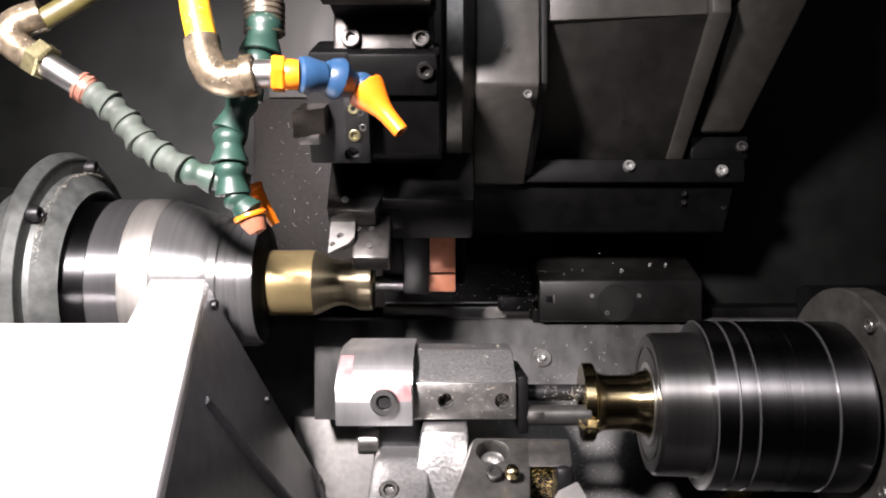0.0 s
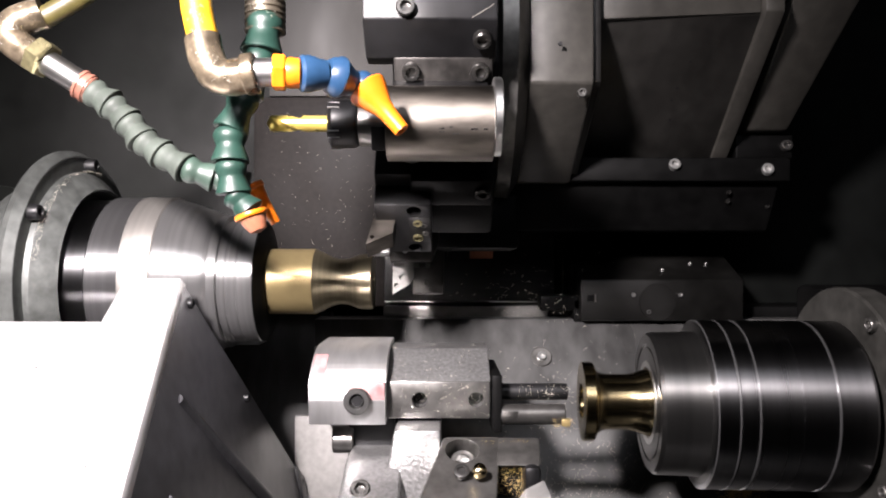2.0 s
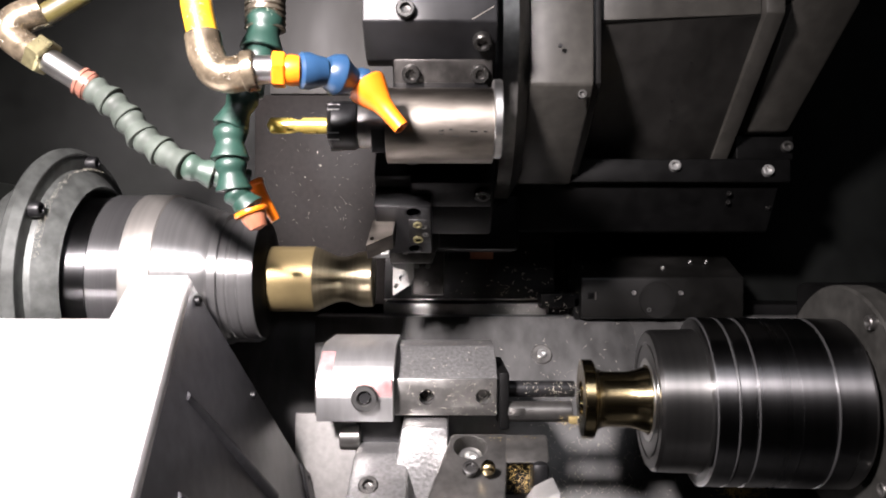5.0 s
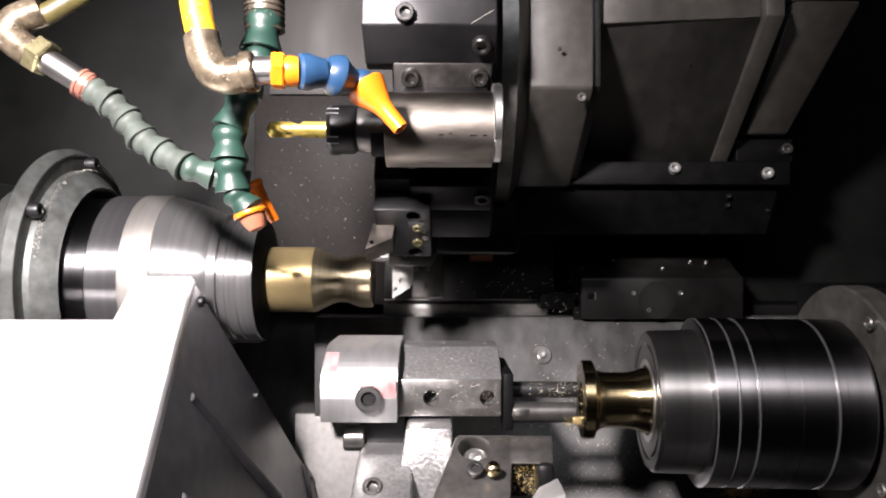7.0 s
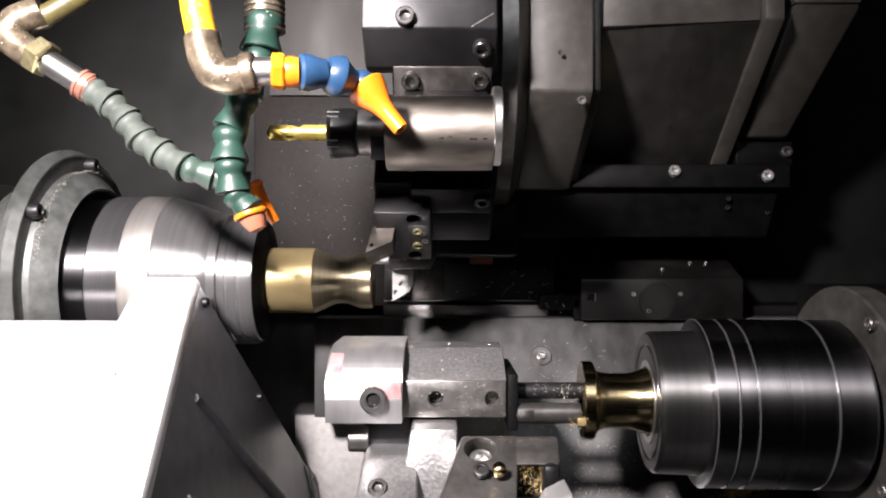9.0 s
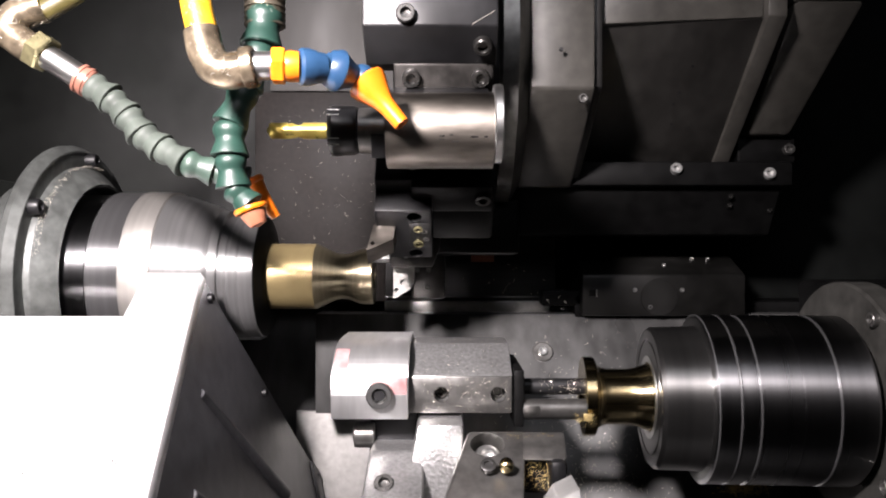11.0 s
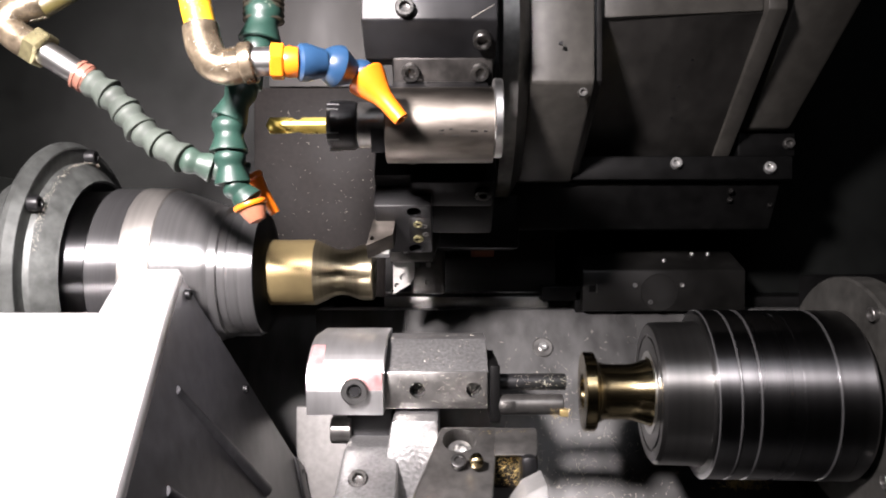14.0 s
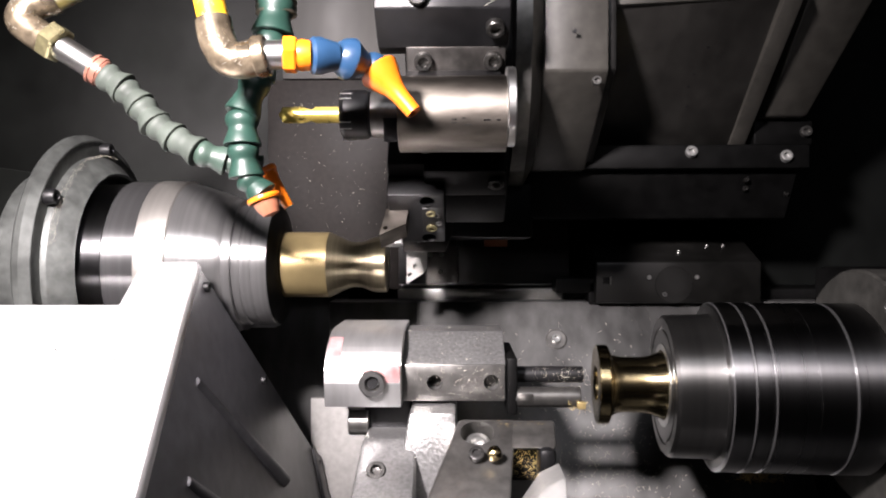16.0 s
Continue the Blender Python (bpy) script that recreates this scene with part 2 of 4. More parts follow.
def sweep(points, radius, steps=20, rings=10):
    """A round tube along a smooth line through the points."""
    pts = [Vector(p) for p in points]
    line = []
    for i in range(len(pts) - 1):
        p0, p1, p2, p3 = pts[max(i - 1, 0)], pts[i], pts[i + 1], pts[min(i + 2, len(pts) - 1)]
        for k in range(rings):
            s = k / rings
            line.append(0.5 * (2 * p1 + (p2 - p0) * s + (2 * p0 - 5 * p1 + 4 * p2 - p3) * s * s + (3 * p1 - p0 - 3 * p2 + p3) * s ** 3))
    line.append(pts[-1])
    bm = bmesh.new()
    rows = []
    for i, p in enumerate(line):
        way = (line[min(i + 1, len(line) - 1)] - line[max(i - 1, 0)]).normalized()
        side = way.cross(Vector((0, 1, 0.01))).normalized()
        up = side.cross(way)
        rows.append([bm.verts.new(p + radius * (side * math.cos(k * math.tau / steps) + up * math.sin(k * math.tau / steps))) for k in range(steps)])
    for a, b in zip(rows, rows[1:]):
        for k in range(steps):
            j = (k + 1) % steps
            bm.faces.new((a[k], a[j], b[j], b[k]))
    bm.faces.new(rows[0])
    bm.faces.new(rows[-1])
    return bm


def socket_screw(name, at, way, r, parent, mat=None, label="", head=None):
    """A socket head screw: turned head with a hexagonal recess, seated at a place and facing a way."""
    head = head or r * 0.9
    m = along(at, Vector(at) + Vector(way))
    ob = part(name, turned([(-0.002, r), (head * 0.85, r), (head, r * 0.88), (head, r * 0.58), (head * 0.95, r * 0.55), (head * 0.35, r * 0.5), (head * 0.3, 0)], m, 24),
              mat or M_BLOCK, parent, label)
    return ob


def drill_holes(ob, holes):
    """Cuts round holes (place, way out, radius, depth) into a part."""
    cut = join(*[rod(Vector(c) - Vector(w).normalized() * d, Vector(c) + Vector(w).normalized() * 0.01, r, None, 28, 0.0) for c, w, r, d in holes])
    me = bpy.data.meshes.new("cut")
    bmesh.ops.recalc_face_normals(cut, faces=cut.faces)
    cut.to_mesh(me)
    cut.free()
    tool = new("cut", me)
    mod = ob.modifiers.new("cut", "BOOLEAN")
    mod.operation, mod.object, mod.solver = "DIFFERENCE", tool, "EXACT"
    bpy.context.view_layer.update()
    done = bpy.data.meshes.new_from_object(ob.evaluated_get(bpy.context.evaluated_depsgraph_get()))
    ob.modifiers.clear()
    ob.data = done
    bpy.data.objects.remove(tool)
    bm = bmesh.new()
    bm.from_mesh(done)
    for e in bm.edges:
        e.smooth = not (len(e.link_faces) == 2 and e.calc_face_angle(0) > radians(30))
    bm.to_mesh(done)
    bm.free()
    return ob


# ---- the enclosure ----
def structure(name, bm, mat, label, category="wall"):
    return tagged(part(name, bm, mat), label, category, kind="structure")


X0, X1, YF, YB, Z0, Z1 = -0.75, 0.85, -1.25, 0.36, 0.55, 2.0
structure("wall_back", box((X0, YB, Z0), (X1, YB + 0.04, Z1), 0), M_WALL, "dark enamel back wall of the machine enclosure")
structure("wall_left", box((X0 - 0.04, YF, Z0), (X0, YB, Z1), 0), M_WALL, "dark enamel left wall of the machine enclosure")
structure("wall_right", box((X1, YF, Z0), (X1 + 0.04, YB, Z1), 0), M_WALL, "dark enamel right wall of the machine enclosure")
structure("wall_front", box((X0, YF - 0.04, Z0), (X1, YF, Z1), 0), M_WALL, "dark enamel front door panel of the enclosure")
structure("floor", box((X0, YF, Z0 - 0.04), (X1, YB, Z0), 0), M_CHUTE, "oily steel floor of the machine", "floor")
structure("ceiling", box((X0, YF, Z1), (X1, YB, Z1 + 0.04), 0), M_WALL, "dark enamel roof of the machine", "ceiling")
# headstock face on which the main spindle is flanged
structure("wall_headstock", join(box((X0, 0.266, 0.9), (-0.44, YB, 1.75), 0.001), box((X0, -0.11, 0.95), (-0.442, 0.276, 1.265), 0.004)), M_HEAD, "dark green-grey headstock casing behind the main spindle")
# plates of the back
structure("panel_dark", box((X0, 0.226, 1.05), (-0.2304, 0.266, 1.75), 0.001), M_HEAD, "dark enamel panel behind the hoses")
structure("panel_upper", box((-0.2304, 0.181, 1.404), (-0.0669, 0.206, 1.75), 0.001), M_PANEL, "grey smeared sheet steel panel of the back")
structure("panel_brown", box((-0.2442, 0.156, 1.1279), (-0.0738, 0.196, 1.3973), 0.0015), M_PLATE, "oily brown steel plate with splashes and chips")
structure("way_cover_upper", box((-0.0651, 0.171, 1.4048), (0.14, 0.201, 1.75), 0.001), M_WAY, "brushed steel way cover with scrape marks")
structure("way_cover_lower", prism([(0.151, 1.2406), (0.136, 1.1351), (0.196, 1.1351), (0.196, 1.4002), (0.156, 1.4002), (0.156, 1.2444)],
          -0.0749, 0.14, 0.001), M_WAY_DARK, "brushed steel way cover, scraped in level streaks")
# one ledge in two tones: right piece holds the turret's shade, front piece its light
structure("way_ledge", box((0.1300, 0.123, 1.1175), (X1, 0.196, 1.1309), 0.002), M_IRON_SHADE, "same steel ledge, near-black for the shade under the carriage")
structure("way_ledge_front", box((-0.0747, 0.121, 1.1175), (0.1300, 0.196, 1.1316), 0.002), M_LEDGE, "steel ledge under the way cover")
structure("trim_cover", box((-0.0745, 0.1335, 1.1345), (0.1300, 0.1370, 1.1362), 0.0004), M_STEEL, "bright steel strip along the lower edge of the way cover", "trim")
structure("trim_ledge", box((-0.0745, 0.1190, 1.1163), (0.1300, 0.1225, 1.1180), 0.0004), M_STEEL, "bright steel strip along the edge of the steel ledge", "trim")
# added sheet, paler than the chute to stand for light falling there
structure("skirt_panel", box((-0.195, 0.176, Z0), (-0.0455, 0.184, 0.982), 0.001), M_SKIRT, "skirt panel between guard and turret, pale tone stands for light on it")
structure("panel_right", box((0.142, 0.211, 1.1149), (X1, 0.241, 1.75), 0.001), M_WALL, "near-black panel behind the carriage")
structure("chip_guard_left", box((-0.44, 0.206, Z0), (-0.153, 0.236, 1.1152), 0.001), M_CHUTE, "oily steel plate behind the sloping guard")
CHUTE_TILT = 0.60


def chute_y(z):
    """The depth of the sloping chip chute at a height."""
    return 0.093 - CHUTE_TILT * (1.1178 - z)


structure("chip_chute", prism([(0.093, 1.1178), (0.136, 1.1178), (0.136, Z0), (chute_y(0.80), Z0), (chute_y(0.80), 0.80)], -0.045, X1, 0.001), M_CHUTE, "oily sloping steel chip chute with chips stuck to it")
structure("panel_low", box((-0.155, 0.093, 0.998), (-0.0452, 0.136, 1.1178), 0.001), M_CHUTE, "oily steel plate beside the chip chute")

SCREW_AT = Vector((0.1145, chute_y(1.0757), 1.0757))
SCREW_WAY = Vector((0, -1, CHUTE_TILT)).normalized()
chute_screw = thing("wall_screw", SCREW_AT, "steel screw with washer in the chip chute", "screw")
part("washer", turned([(-0.001, 0.0), (-0.001, 0.0120), (0.0015, 0.0120), (0.0022, 0.0110), (0.0022, 0.006), (0.0015, 0)], along(SCREW_AT, SCREW_AT + SCREW_WAY), 32), M_BLOCK, chute_screw)
socket_screw("screw_head", SCREW_AT + SCREW_WAY * 0.001, SCREW_WAY, 0.0053, chute_screw, M_STEEL)
# added strip, pale to imitate a level highlight
structure("ledge_trim", box((-0.2830, 0.170, 1.0765), (-0.2400, 0.206, 1.0800), 0.0008), M_SHEET, "narrow pale strip for a highlight under the main spindle", "trim")
# ---- main spindle ----
MAIN = Vector((0, 0, 1.1665))
flange = thing("spindle_flange", (-0.44, 0, 1.1665), "oily grey iron flange of the main spindle on the headstock", "flange")
flange_plate = part("flange_plate", turned([(-0.445, 0.0), (-0.445, 0.100), (-0.404, 0.100), (-0.402, 0.1375), (-0.400, 0.1388), (-0.3945, 0.1390), (-0.3865, 0.1338), (-0.3862, 0.1325), (-0.3875, 0.1310), (-0.3880, 0.0)], Matrix.Translation(MAIN), 96), M_FLANGE, flange)
part("inner_ring", turned([(-0.400, 0.1165), (-0.3835, 0.1165), (-0.3812, 0.1155), (-0.3665, 0.1000), (-0.3640, 0.0985), (-0.3655, 0.0962), (-0.386, 0.0955), (-0.386, 0.0)], Matrix.Translation(MAIN), 96), M_FLANGE, flange, "gritty iron ring with chips on its edge")
for k in range(6):
    a = math.tau * k / 6 + 0.585
    socket_screw("flange_screw", MAIN + Vector((-0.388, -0.1250 * math.cos(a), 0.1250 * math.sin(a))), (1, 0, 0), 0.0075, flange_plate, M_BLACK, "", 0.011)
spindle = thing("main_spindle", (-0.30, 0, 1.1665), "turned steel main spindle nose with collet chuck", "spindle")
part("rear_sleeve", turned([(-0.39, 0.0), (-0.39, 0.0865), (-0.3465, 0.0870), (-0.3455, 0.0850), (-0.3450, 0.0)], Matrix.Translation(MAIN), 128), M_TURNED_DARK, spindle, "dark rear sleeve")
part("sleeve", turned([(-0.3452, 0.0), (-0.3452, 0.0880), (-0.3440, 0.0895), (-0.313, 0.0895)], Matrix.Translation(MAIN), 128), M_SLEEVE, spindle)
part("ground_band", turned([(-0.313, 0.0), (-0.313, 0.0897), (-0.312, 0.0902), (-0.284, 0.0896), (-0.283, 0.088), (-0.283, 0)], Matrix.Translation(MAIN), 128), M_BAND, spindle, "matt pale ground band")
part("spindle_taper", turned([(-0.283, 0.0), (-0.283, 0.0876), (-0.270, 0.0842), (-0.254, 0.0788), (-0.240, 0.0738), (-0.236, 0.0725), (-0.234, 0.0705), (-0.226, 0.0700)], Matrix.Translation(MAIN), 128), M_TURNED, spindle)
part("collet_nut", turned([(-0.228, 0.0), (-0.228, 0.064), (-0.226, 0.0645), (-0.2185, 0.0645), (-0.2175, 0.0632), (-0.2155, 0.0632), (-0.2145, 0.0648), (-0.207, 0.0648), (-0.2065, 0.0640), (-0.2045, 0.0640), (-0.204, 0.0648), (-0.1915, 0.0646), (-0.1905, 0.0636)],
     Matrix.Translation(MAIN), 128), M_TURNED, spindle)
# this face turns from the lamp; its shade is in the black colour
part("nut_face", turned([(-0.1905, 0.0), (-0.1905, 0.0640), (-0.1895, 0.0630), (-0.1862, 0.0500), (-0.1845, 0.0470), (-0.1842, 0.0360), (-0.1880, 0.0352)], Matrix.Translation(MAIN), 128), M_IRON_SHADE, spindle, "front face of the nut, turned from the lamp, shade put in as black")
bar = thing("brass_workpiece", (-0.15, 0, 1.1665), "drawn brass bar turned to a waist, in the main spindle", "workpiece")
part("bar_stock", turned([(-0.19, 0.0), (-0.19, 0.035), (-0.1366, 0.035)], Matrix.Translation(MAIN), 96), M_BRASS_BAR, bar, "matt drawn brass skin")
part("turned_end", turned([(-0.1366, 0.0), (-0.1366, 0.0348), (-0.116, 0.0252), (-0.11, 0.0242), (-0.1016, 0.0245), (-0.0909, 0.029), (-0.0861, 0.0298), (-0.0765, 0.0298), (-0.0753, 0.029), (-0.0753, 0.012), (-0.09, 0.0115), (-0.09, 0)],
     Matrix.Translation(MAIN), 96), M_BRASS_END, bar, "bright freshly turned brass")

# ---- sub spindle ----
SUB = Vector((0, -0.134, 1.0645))
sub_flange = thing("sub_spindle_flange", (0.37, SUB.y, SUB.z), "grey iron flange plate behind the second spindle", "flange")
part("flange_plate", turned([(0.352, 0), (0.352, 0.101), (0.354, 0.103), (0.375, 0.103), (0.375, 0)], Matrix.Translation(SUB), 96), M_FLANGE_DARK, sub_flange)
for k in range(4):
    a = math.tau * k / 4 + 0.93
    socket_screw("flange_screw", SUB + Vector((0.352, -0.0936 * math.cos(a), 0.0936 * math.sin(a))), (-1, 0, 0), 0.006, sub_flange, M_BLOCK)
headstock = thing("sub_headstock", (0.5, SUB.y, Z0), "dark iron headstock that carries the second spindle", "headstock")
part("casing", box((0.375, SUB.y - 0.10, Z0), (X1 - 0.01, SUB.y + 0.13, SUB.z + 0.10), 0.008), M_IRON_SHADE, headstock)
sub = thing("sub_spindle", (0.2, SUB.y, SUB.z), "dark turned steel second spindle with grooves and pale glint rings", "spindle")
part("spindle_body", turned([(0.222, 0.0), (0.222, 0.070), (0.2225, 0.0725), (0.2235, 0.0735), (0.239, 0.0735), (0.2395, 0.0722), (0.2415, 0.0722), (0.242, 0.0735), (0.253, 0.0735), (0.2535, 0.0725),
     (0.256, 0.0725), (0.2565, 0.0735), (0.288, 0.0735), (0.2883, 0.0731), (0.2893, 0.0731), (0.2896, 0.0735), (0.314, 0.0735), (0.3145, 0.0722), (0.318, 0.0722), (0.3185, 0.0735), (0.345, 0.0735), (0.348, 0.071), (0.348, 0)],
     Matrix.Translation(SUB), 128), M_TURNED_DARK, sub)
# paler rings stand for the light caught on the groove edges
for x in (0.2235, 0.2405, 0.2560, 0.3175):
    part("bright_ring", turned([(x - 0.0009, 0.0725), (x - 0.0003, 0.0737), (x + 0.0003, 0.0737), (x + 0.0009, 0.0725)], Matrix.Translation(SUB), 128), M_SLEEVE, sub)
part("chuck_nose", turned([(0.189, 0.036), (0.183, 0.036), (0.182, 0.037), (0.182, 0.0485), (0.1835, 0.049), (0.1835, 0.051), (0.182, 0.0515), (0.182, 0.0595), (0.185, 0.0622), (0.214, 0.0628), (0.2215, 0.0635), (0.222, 0.070)],
     Matrix.Translation(SUB), 128), M_NOSE, sub)
part("collet", turned([(0.186, 0.0), (0.186, 0.030), (0.1815, 0.031), (0.1815, 0.0365), (0.184, 0.0368)], Matrix.Translation(SUB), 96), M_STEEL, sub)
spool = thing("brass_spool", (0.2, SUB.y, SUB.z), "finished brass spool with a waisted body held in the second spindle", "workpiece")
profile = [(0.190, 0.0), (0.190, 0.0305), (0.184, 0.0305), (0.178, 0.0285)]
profile += [(0.178 - 0.016 * s, 0.0285 - 0.0040 * math.sin(s * math.pi / 2)) for s in (0.25, 0.5, 0.75, 1.0)]
profile += [(0.146, 0.0245)] + [(0.146 - 0.0115 * math.sin(a), 0.0245 + 0.0085 * (1 - math.cos(a))) for a in (0.4, 0.8, 1.2, 1.57)]
profile += [(0.1335, 0.0340), (0.1335, 0.0)]
part("spool_body", turned(profile, Matrix.Translation(SUB), 96), M_BRASS, spool)
part("spool_flange", turned([(0.1335, 0.0), (0.1335, 0.0343), (0.1330, 0.0338), (0.1325, 0.0350), (0.1245, 0.0350), (0.1237, 0.0342), (0.1237, 0.0165), (0.1250, 0.0150), (0.1320, 0.0145), (0.1320, 0)], Matrix.Translation(SUB), 96), M_BRASS, spool)

# ---- upper turret: drum with tool stations round a level axis ----
AXIS = Vector((0, 0.01, 1.40))
turret = thing("upper_turret", AXIS, "dark tool turret drum carrying drill, turning and grooving tools", "tool turret")


def station(angle):
    """x stays, y runs round the drum towards the camera's side, z runs outwards."""
    a = radians(angle)
    out, round_ = Vector((0, -math.sin(a), -math.cos(a))), Vector((0, -math.cos(a), math.sin(a)))
    m = Matrix(((1, 0, 0), (0, round_.y, out.y), (0, round_.z, out.z))).to_4x4()
    return Matrix.Translation(AXIS) @ m


def twelve(apothem):
    r = apothem / math.cos(math.pi / 12)
    return [(r * math.cos(k * math.tau / 12 + math.pi / 12), r * math.sin(k * math.tau / 12 + math.pi / 12)) for k in range(12)]


part("drum", prism(twelve(0.165), -0.045, 0.048, 0.002, Matrix.Translation(AXIS)), M_BLACK, turret)
part("drum_disc", turned([(0.048, 0), (0.048, 0.150), (0.052, 0.156), (0.066, 0.156), (0.0775, 0.135), (0.0775, 0)], Matrix.Translation(AXIS), 96), M_BLOCK, turret)

# driven drill holder
S2 = station(63.6)
HUB = 0.238
base = part("drill_base", box((-0.043, -0.052, 0.163), (0.041, 0.0425, 0.187), 0.0025, S2), M_GREYSTEEL, turret, "worn steel clamping base")
part("base_slot", box((-0.044, -0.018, 0.1865), (0.043, 0.019, 0.200), 0.002, S2), M_DARK, turret)
for sx in (-0.028, 0.030):
    for st in (-0.042, 0.0305):
        a = S2 @ Vector((sx, st, 0.187))
        socket_screw("base_screw", a, S2.to_3x3() @ Vector((0, 0, 1)), 0.0078, base, M_BOLT)
at2 = S2 @ Matrix.Translation((0, 0, HUB))
holder = part("drill_holder", turned([(-0.0457, 0), (-0.0457, 0.0288), (-0.0450, 0.0300), (0.0385, 0.0300), (0.0385, 0)], at2, 64), M_HOLDER, turret, "worn ground steel drill holder barrel")
for sx, ang, ln, wd in ((-0.004, 10, 0.0040, 0.0006), (-0.004, 5, 0.0040, 0.0004), (0.004, 12, 0.0025, 0.0006), (0.006, 2, 0.0050, 0.0004), (0.020, 9, 0.0055, 0.0006), (0.030, 9, 0.0030, 0.0006)):
    m = at2 @ Matrix.Rotation(radians(-ang), 4, "X")
    part("engraved_mark", box((sx, -wd, 0.0297), (sx + ln, wd, 0.0301), 0.0001, m, 1), M_BOLT, holder)
part("holder_web", box((-0.043, -0.022, 0.185), (0.037, 0.022, 0.228), 0.002, S2), M_BLACK, turret)
part("end_cap", turned([(0.0385, 0), (0.0385, 0.0302), (0.0395, 0.0312), (0.0445, 0.0312), (0.0455, 0.0302), (0.0455, 0)], at2 @ Matrix.Translation((0, 0.0055, 0)), 64), M_STEEL, turret, "bright steel end cap")
part("collet_chuck_shank", turned([(-0.068, 0.0), (-0.068, 0.0172), (-0.0670, 0.0180), (-0.0457, 0.0180), (-0.0457, 0)], at2, 48), M_BLOCK, turret)
part("shank_flat", box((-0.0575, -0.0165, 0.0060), (-0.0465, 0.0030, 0.0184), 0.0008, at2), M_BLACK, turret)
nut = turned([(-0.0920, 0), (-0.0920, 0.0155), (-0.0905, 0.0180), (-0.0880, 0.0195), (-0.0720, 0.0195), (-0.0690, 0.0178), (-0.0690, 0)], at2, 56)
drill_nut = part("collet_nut", nut, M_BLACK, turret, "black collet nut with bright worn slots")
for k in range(5):
    m = at2 @ Matrix.Rotation(math.tau * (k + 0.10) / 5, 4, "X")
    part("nut_slot", box((-0.0915, -0.0026, 0.0170), (-0.0825, 0.0026, 0.0198), 0.0006, m), M_BLACK, drill_nut)
    for e in (-0.0030, 0.0026):
        part("slot_edge", box((-0.0912, e, 0.0185), (-0.0820, e + 0.0005, 0.0200), 0.0001, m, 1), M_STEEL, drill_nut)


def drill_bit():
    """Two fluted lands wound round a core, with a ground point."""
    bm = bmesh.new()
    rows = []
    n, x0, x1 = 60, -0.092, -0.1422
    for i in range(n + 1):
        s = i / n
        x, twist = x0 + (x1 - x0) * s, -4.2 * max(0.0, s - 0.42)
        ring = []
        for k in range(24):
            a = k * math.tau / 24
            flute = 1.0 if s < 0.42 else 1.0 - 0.42 * max(0.0, math.cos(2 * a)) ** 0.8
            r = 0.0064 * flute * min(1.0, (1 - s) * 14 + 0.02)
            ring.append(bm.verts.new((x, r * math.cos(a + twist), r * math.sin(a + twist))))
        rows.append(ring)
    for a, b in zip(rows, rows[1:]):
        for k in range(24):
            j = (k + 1) % 24
            bm.faces.new((a[k], a[j], b[j], b[k]))
    bm.faces.new(rows[0])
    bm.faces.new(rows[-1])
    bm.transform(at2)
    return bm


part("drill", drill_bit(), M_GOLD, turret, "gold-coated twist drill", 50)

# black block above the drill
S3 = station(95)
black_block = part("black_block", prism([(-0.062, 0.163), (-0.062, 0.180), (-0.041, 0.212), (0.050, 0.212), (0.050, 0.163)], -0.066, 0.043, 0.002, S3), M_BLACK, turret, "black oxide tool block")
FACET = Vector((0, -0.836, 0.549))
for at, way in ((Vector((-0.031, -0.0325, 0.2115)), Vector((0, 0, 1))), (Vector((0.031, -0.0500, 0.1975)), FACET)):
    socket_screw("block_screw", S3 @ at, S3.to_3x3() @ way, 0.0078, black_block, M_BOLT)
part("scratch", rod(S3 @ Vector((0.022, -0.0395, 0.2121)), S3 @ Vector((0.040, -0.0285, 0.2121)), 0.0002, None, 8, 0.0), M_CHIP, black_block, "bright scratch in the black finish")

# grooving tool
S1 = station(35.2) @ Matrix.Translation((0, 0, 0.018))
OUT1 = S1.to_3x3() @ Vector((0, 0, 1))
part("groove_foot", box((-0.062, -0.042, 0.130), (0.046, 0.046, 0.186), 0.003, S1), M_IRON_SHADE, turret)
groove_block = drill_holes(part("groove_block", box((-0.0620, -0.0420, 0.150), (-0.0115, 0.0305, 0.208), 0.0016, S1), M_BLACK, turret, "black steel grooving tool block"),
            [(S1 @ Vector((-0.0270, st, 0.208)), OUT1, 0.0066, 0.02) for st in (-0.0345, 0.0215)])
groove_clamp = part("groove_clamp", box((-0.030, 0.011, 0.150), (0.044, 0.046, 0.194), 0.003, S1), M_IRON_SHADE, turret)
socket_screw("clamp_bolt", S1 @ Vector((0.034, 0.033, 0.193)), OUT1, 0.0072, groove_clamp, M_BOLT)
part("groove_recess", box((-0.0320, -0.0245, 0.2070), (-0.0120, 0.0120, 0.2084), 0.0006, S1), M_DARK, turret)
CUBE = [(-0.0690, 0.2350), (-0.0460, 0.2225), (-0.0440, 0.2060), (-0.0640, 0.2060)]
groove_tool = part("groove_tool", solid([S1 @ Vector((x, 0.0085, q)) for x, q in CUBE], [S1 @ Vector((x, -0.0125, q)) for x, q in CUBE], 0.0), M_HOLDER, turret, "milled grooving tool head")
drill_holes(groove_tool, [(S1 @ Vector((-0.0640, 0.0085, 0.2270)), S1.to_3x3() @ Vector((0, 1, 0)), 0.0020, 0.008)])
part("groove_insert", box((-0.0660, -0.0195, 0.2200), (-0.0500, -0.0120, 0.2290), 0.0006, S1), M_INSERT, groove_tool, "bright carbide insert")
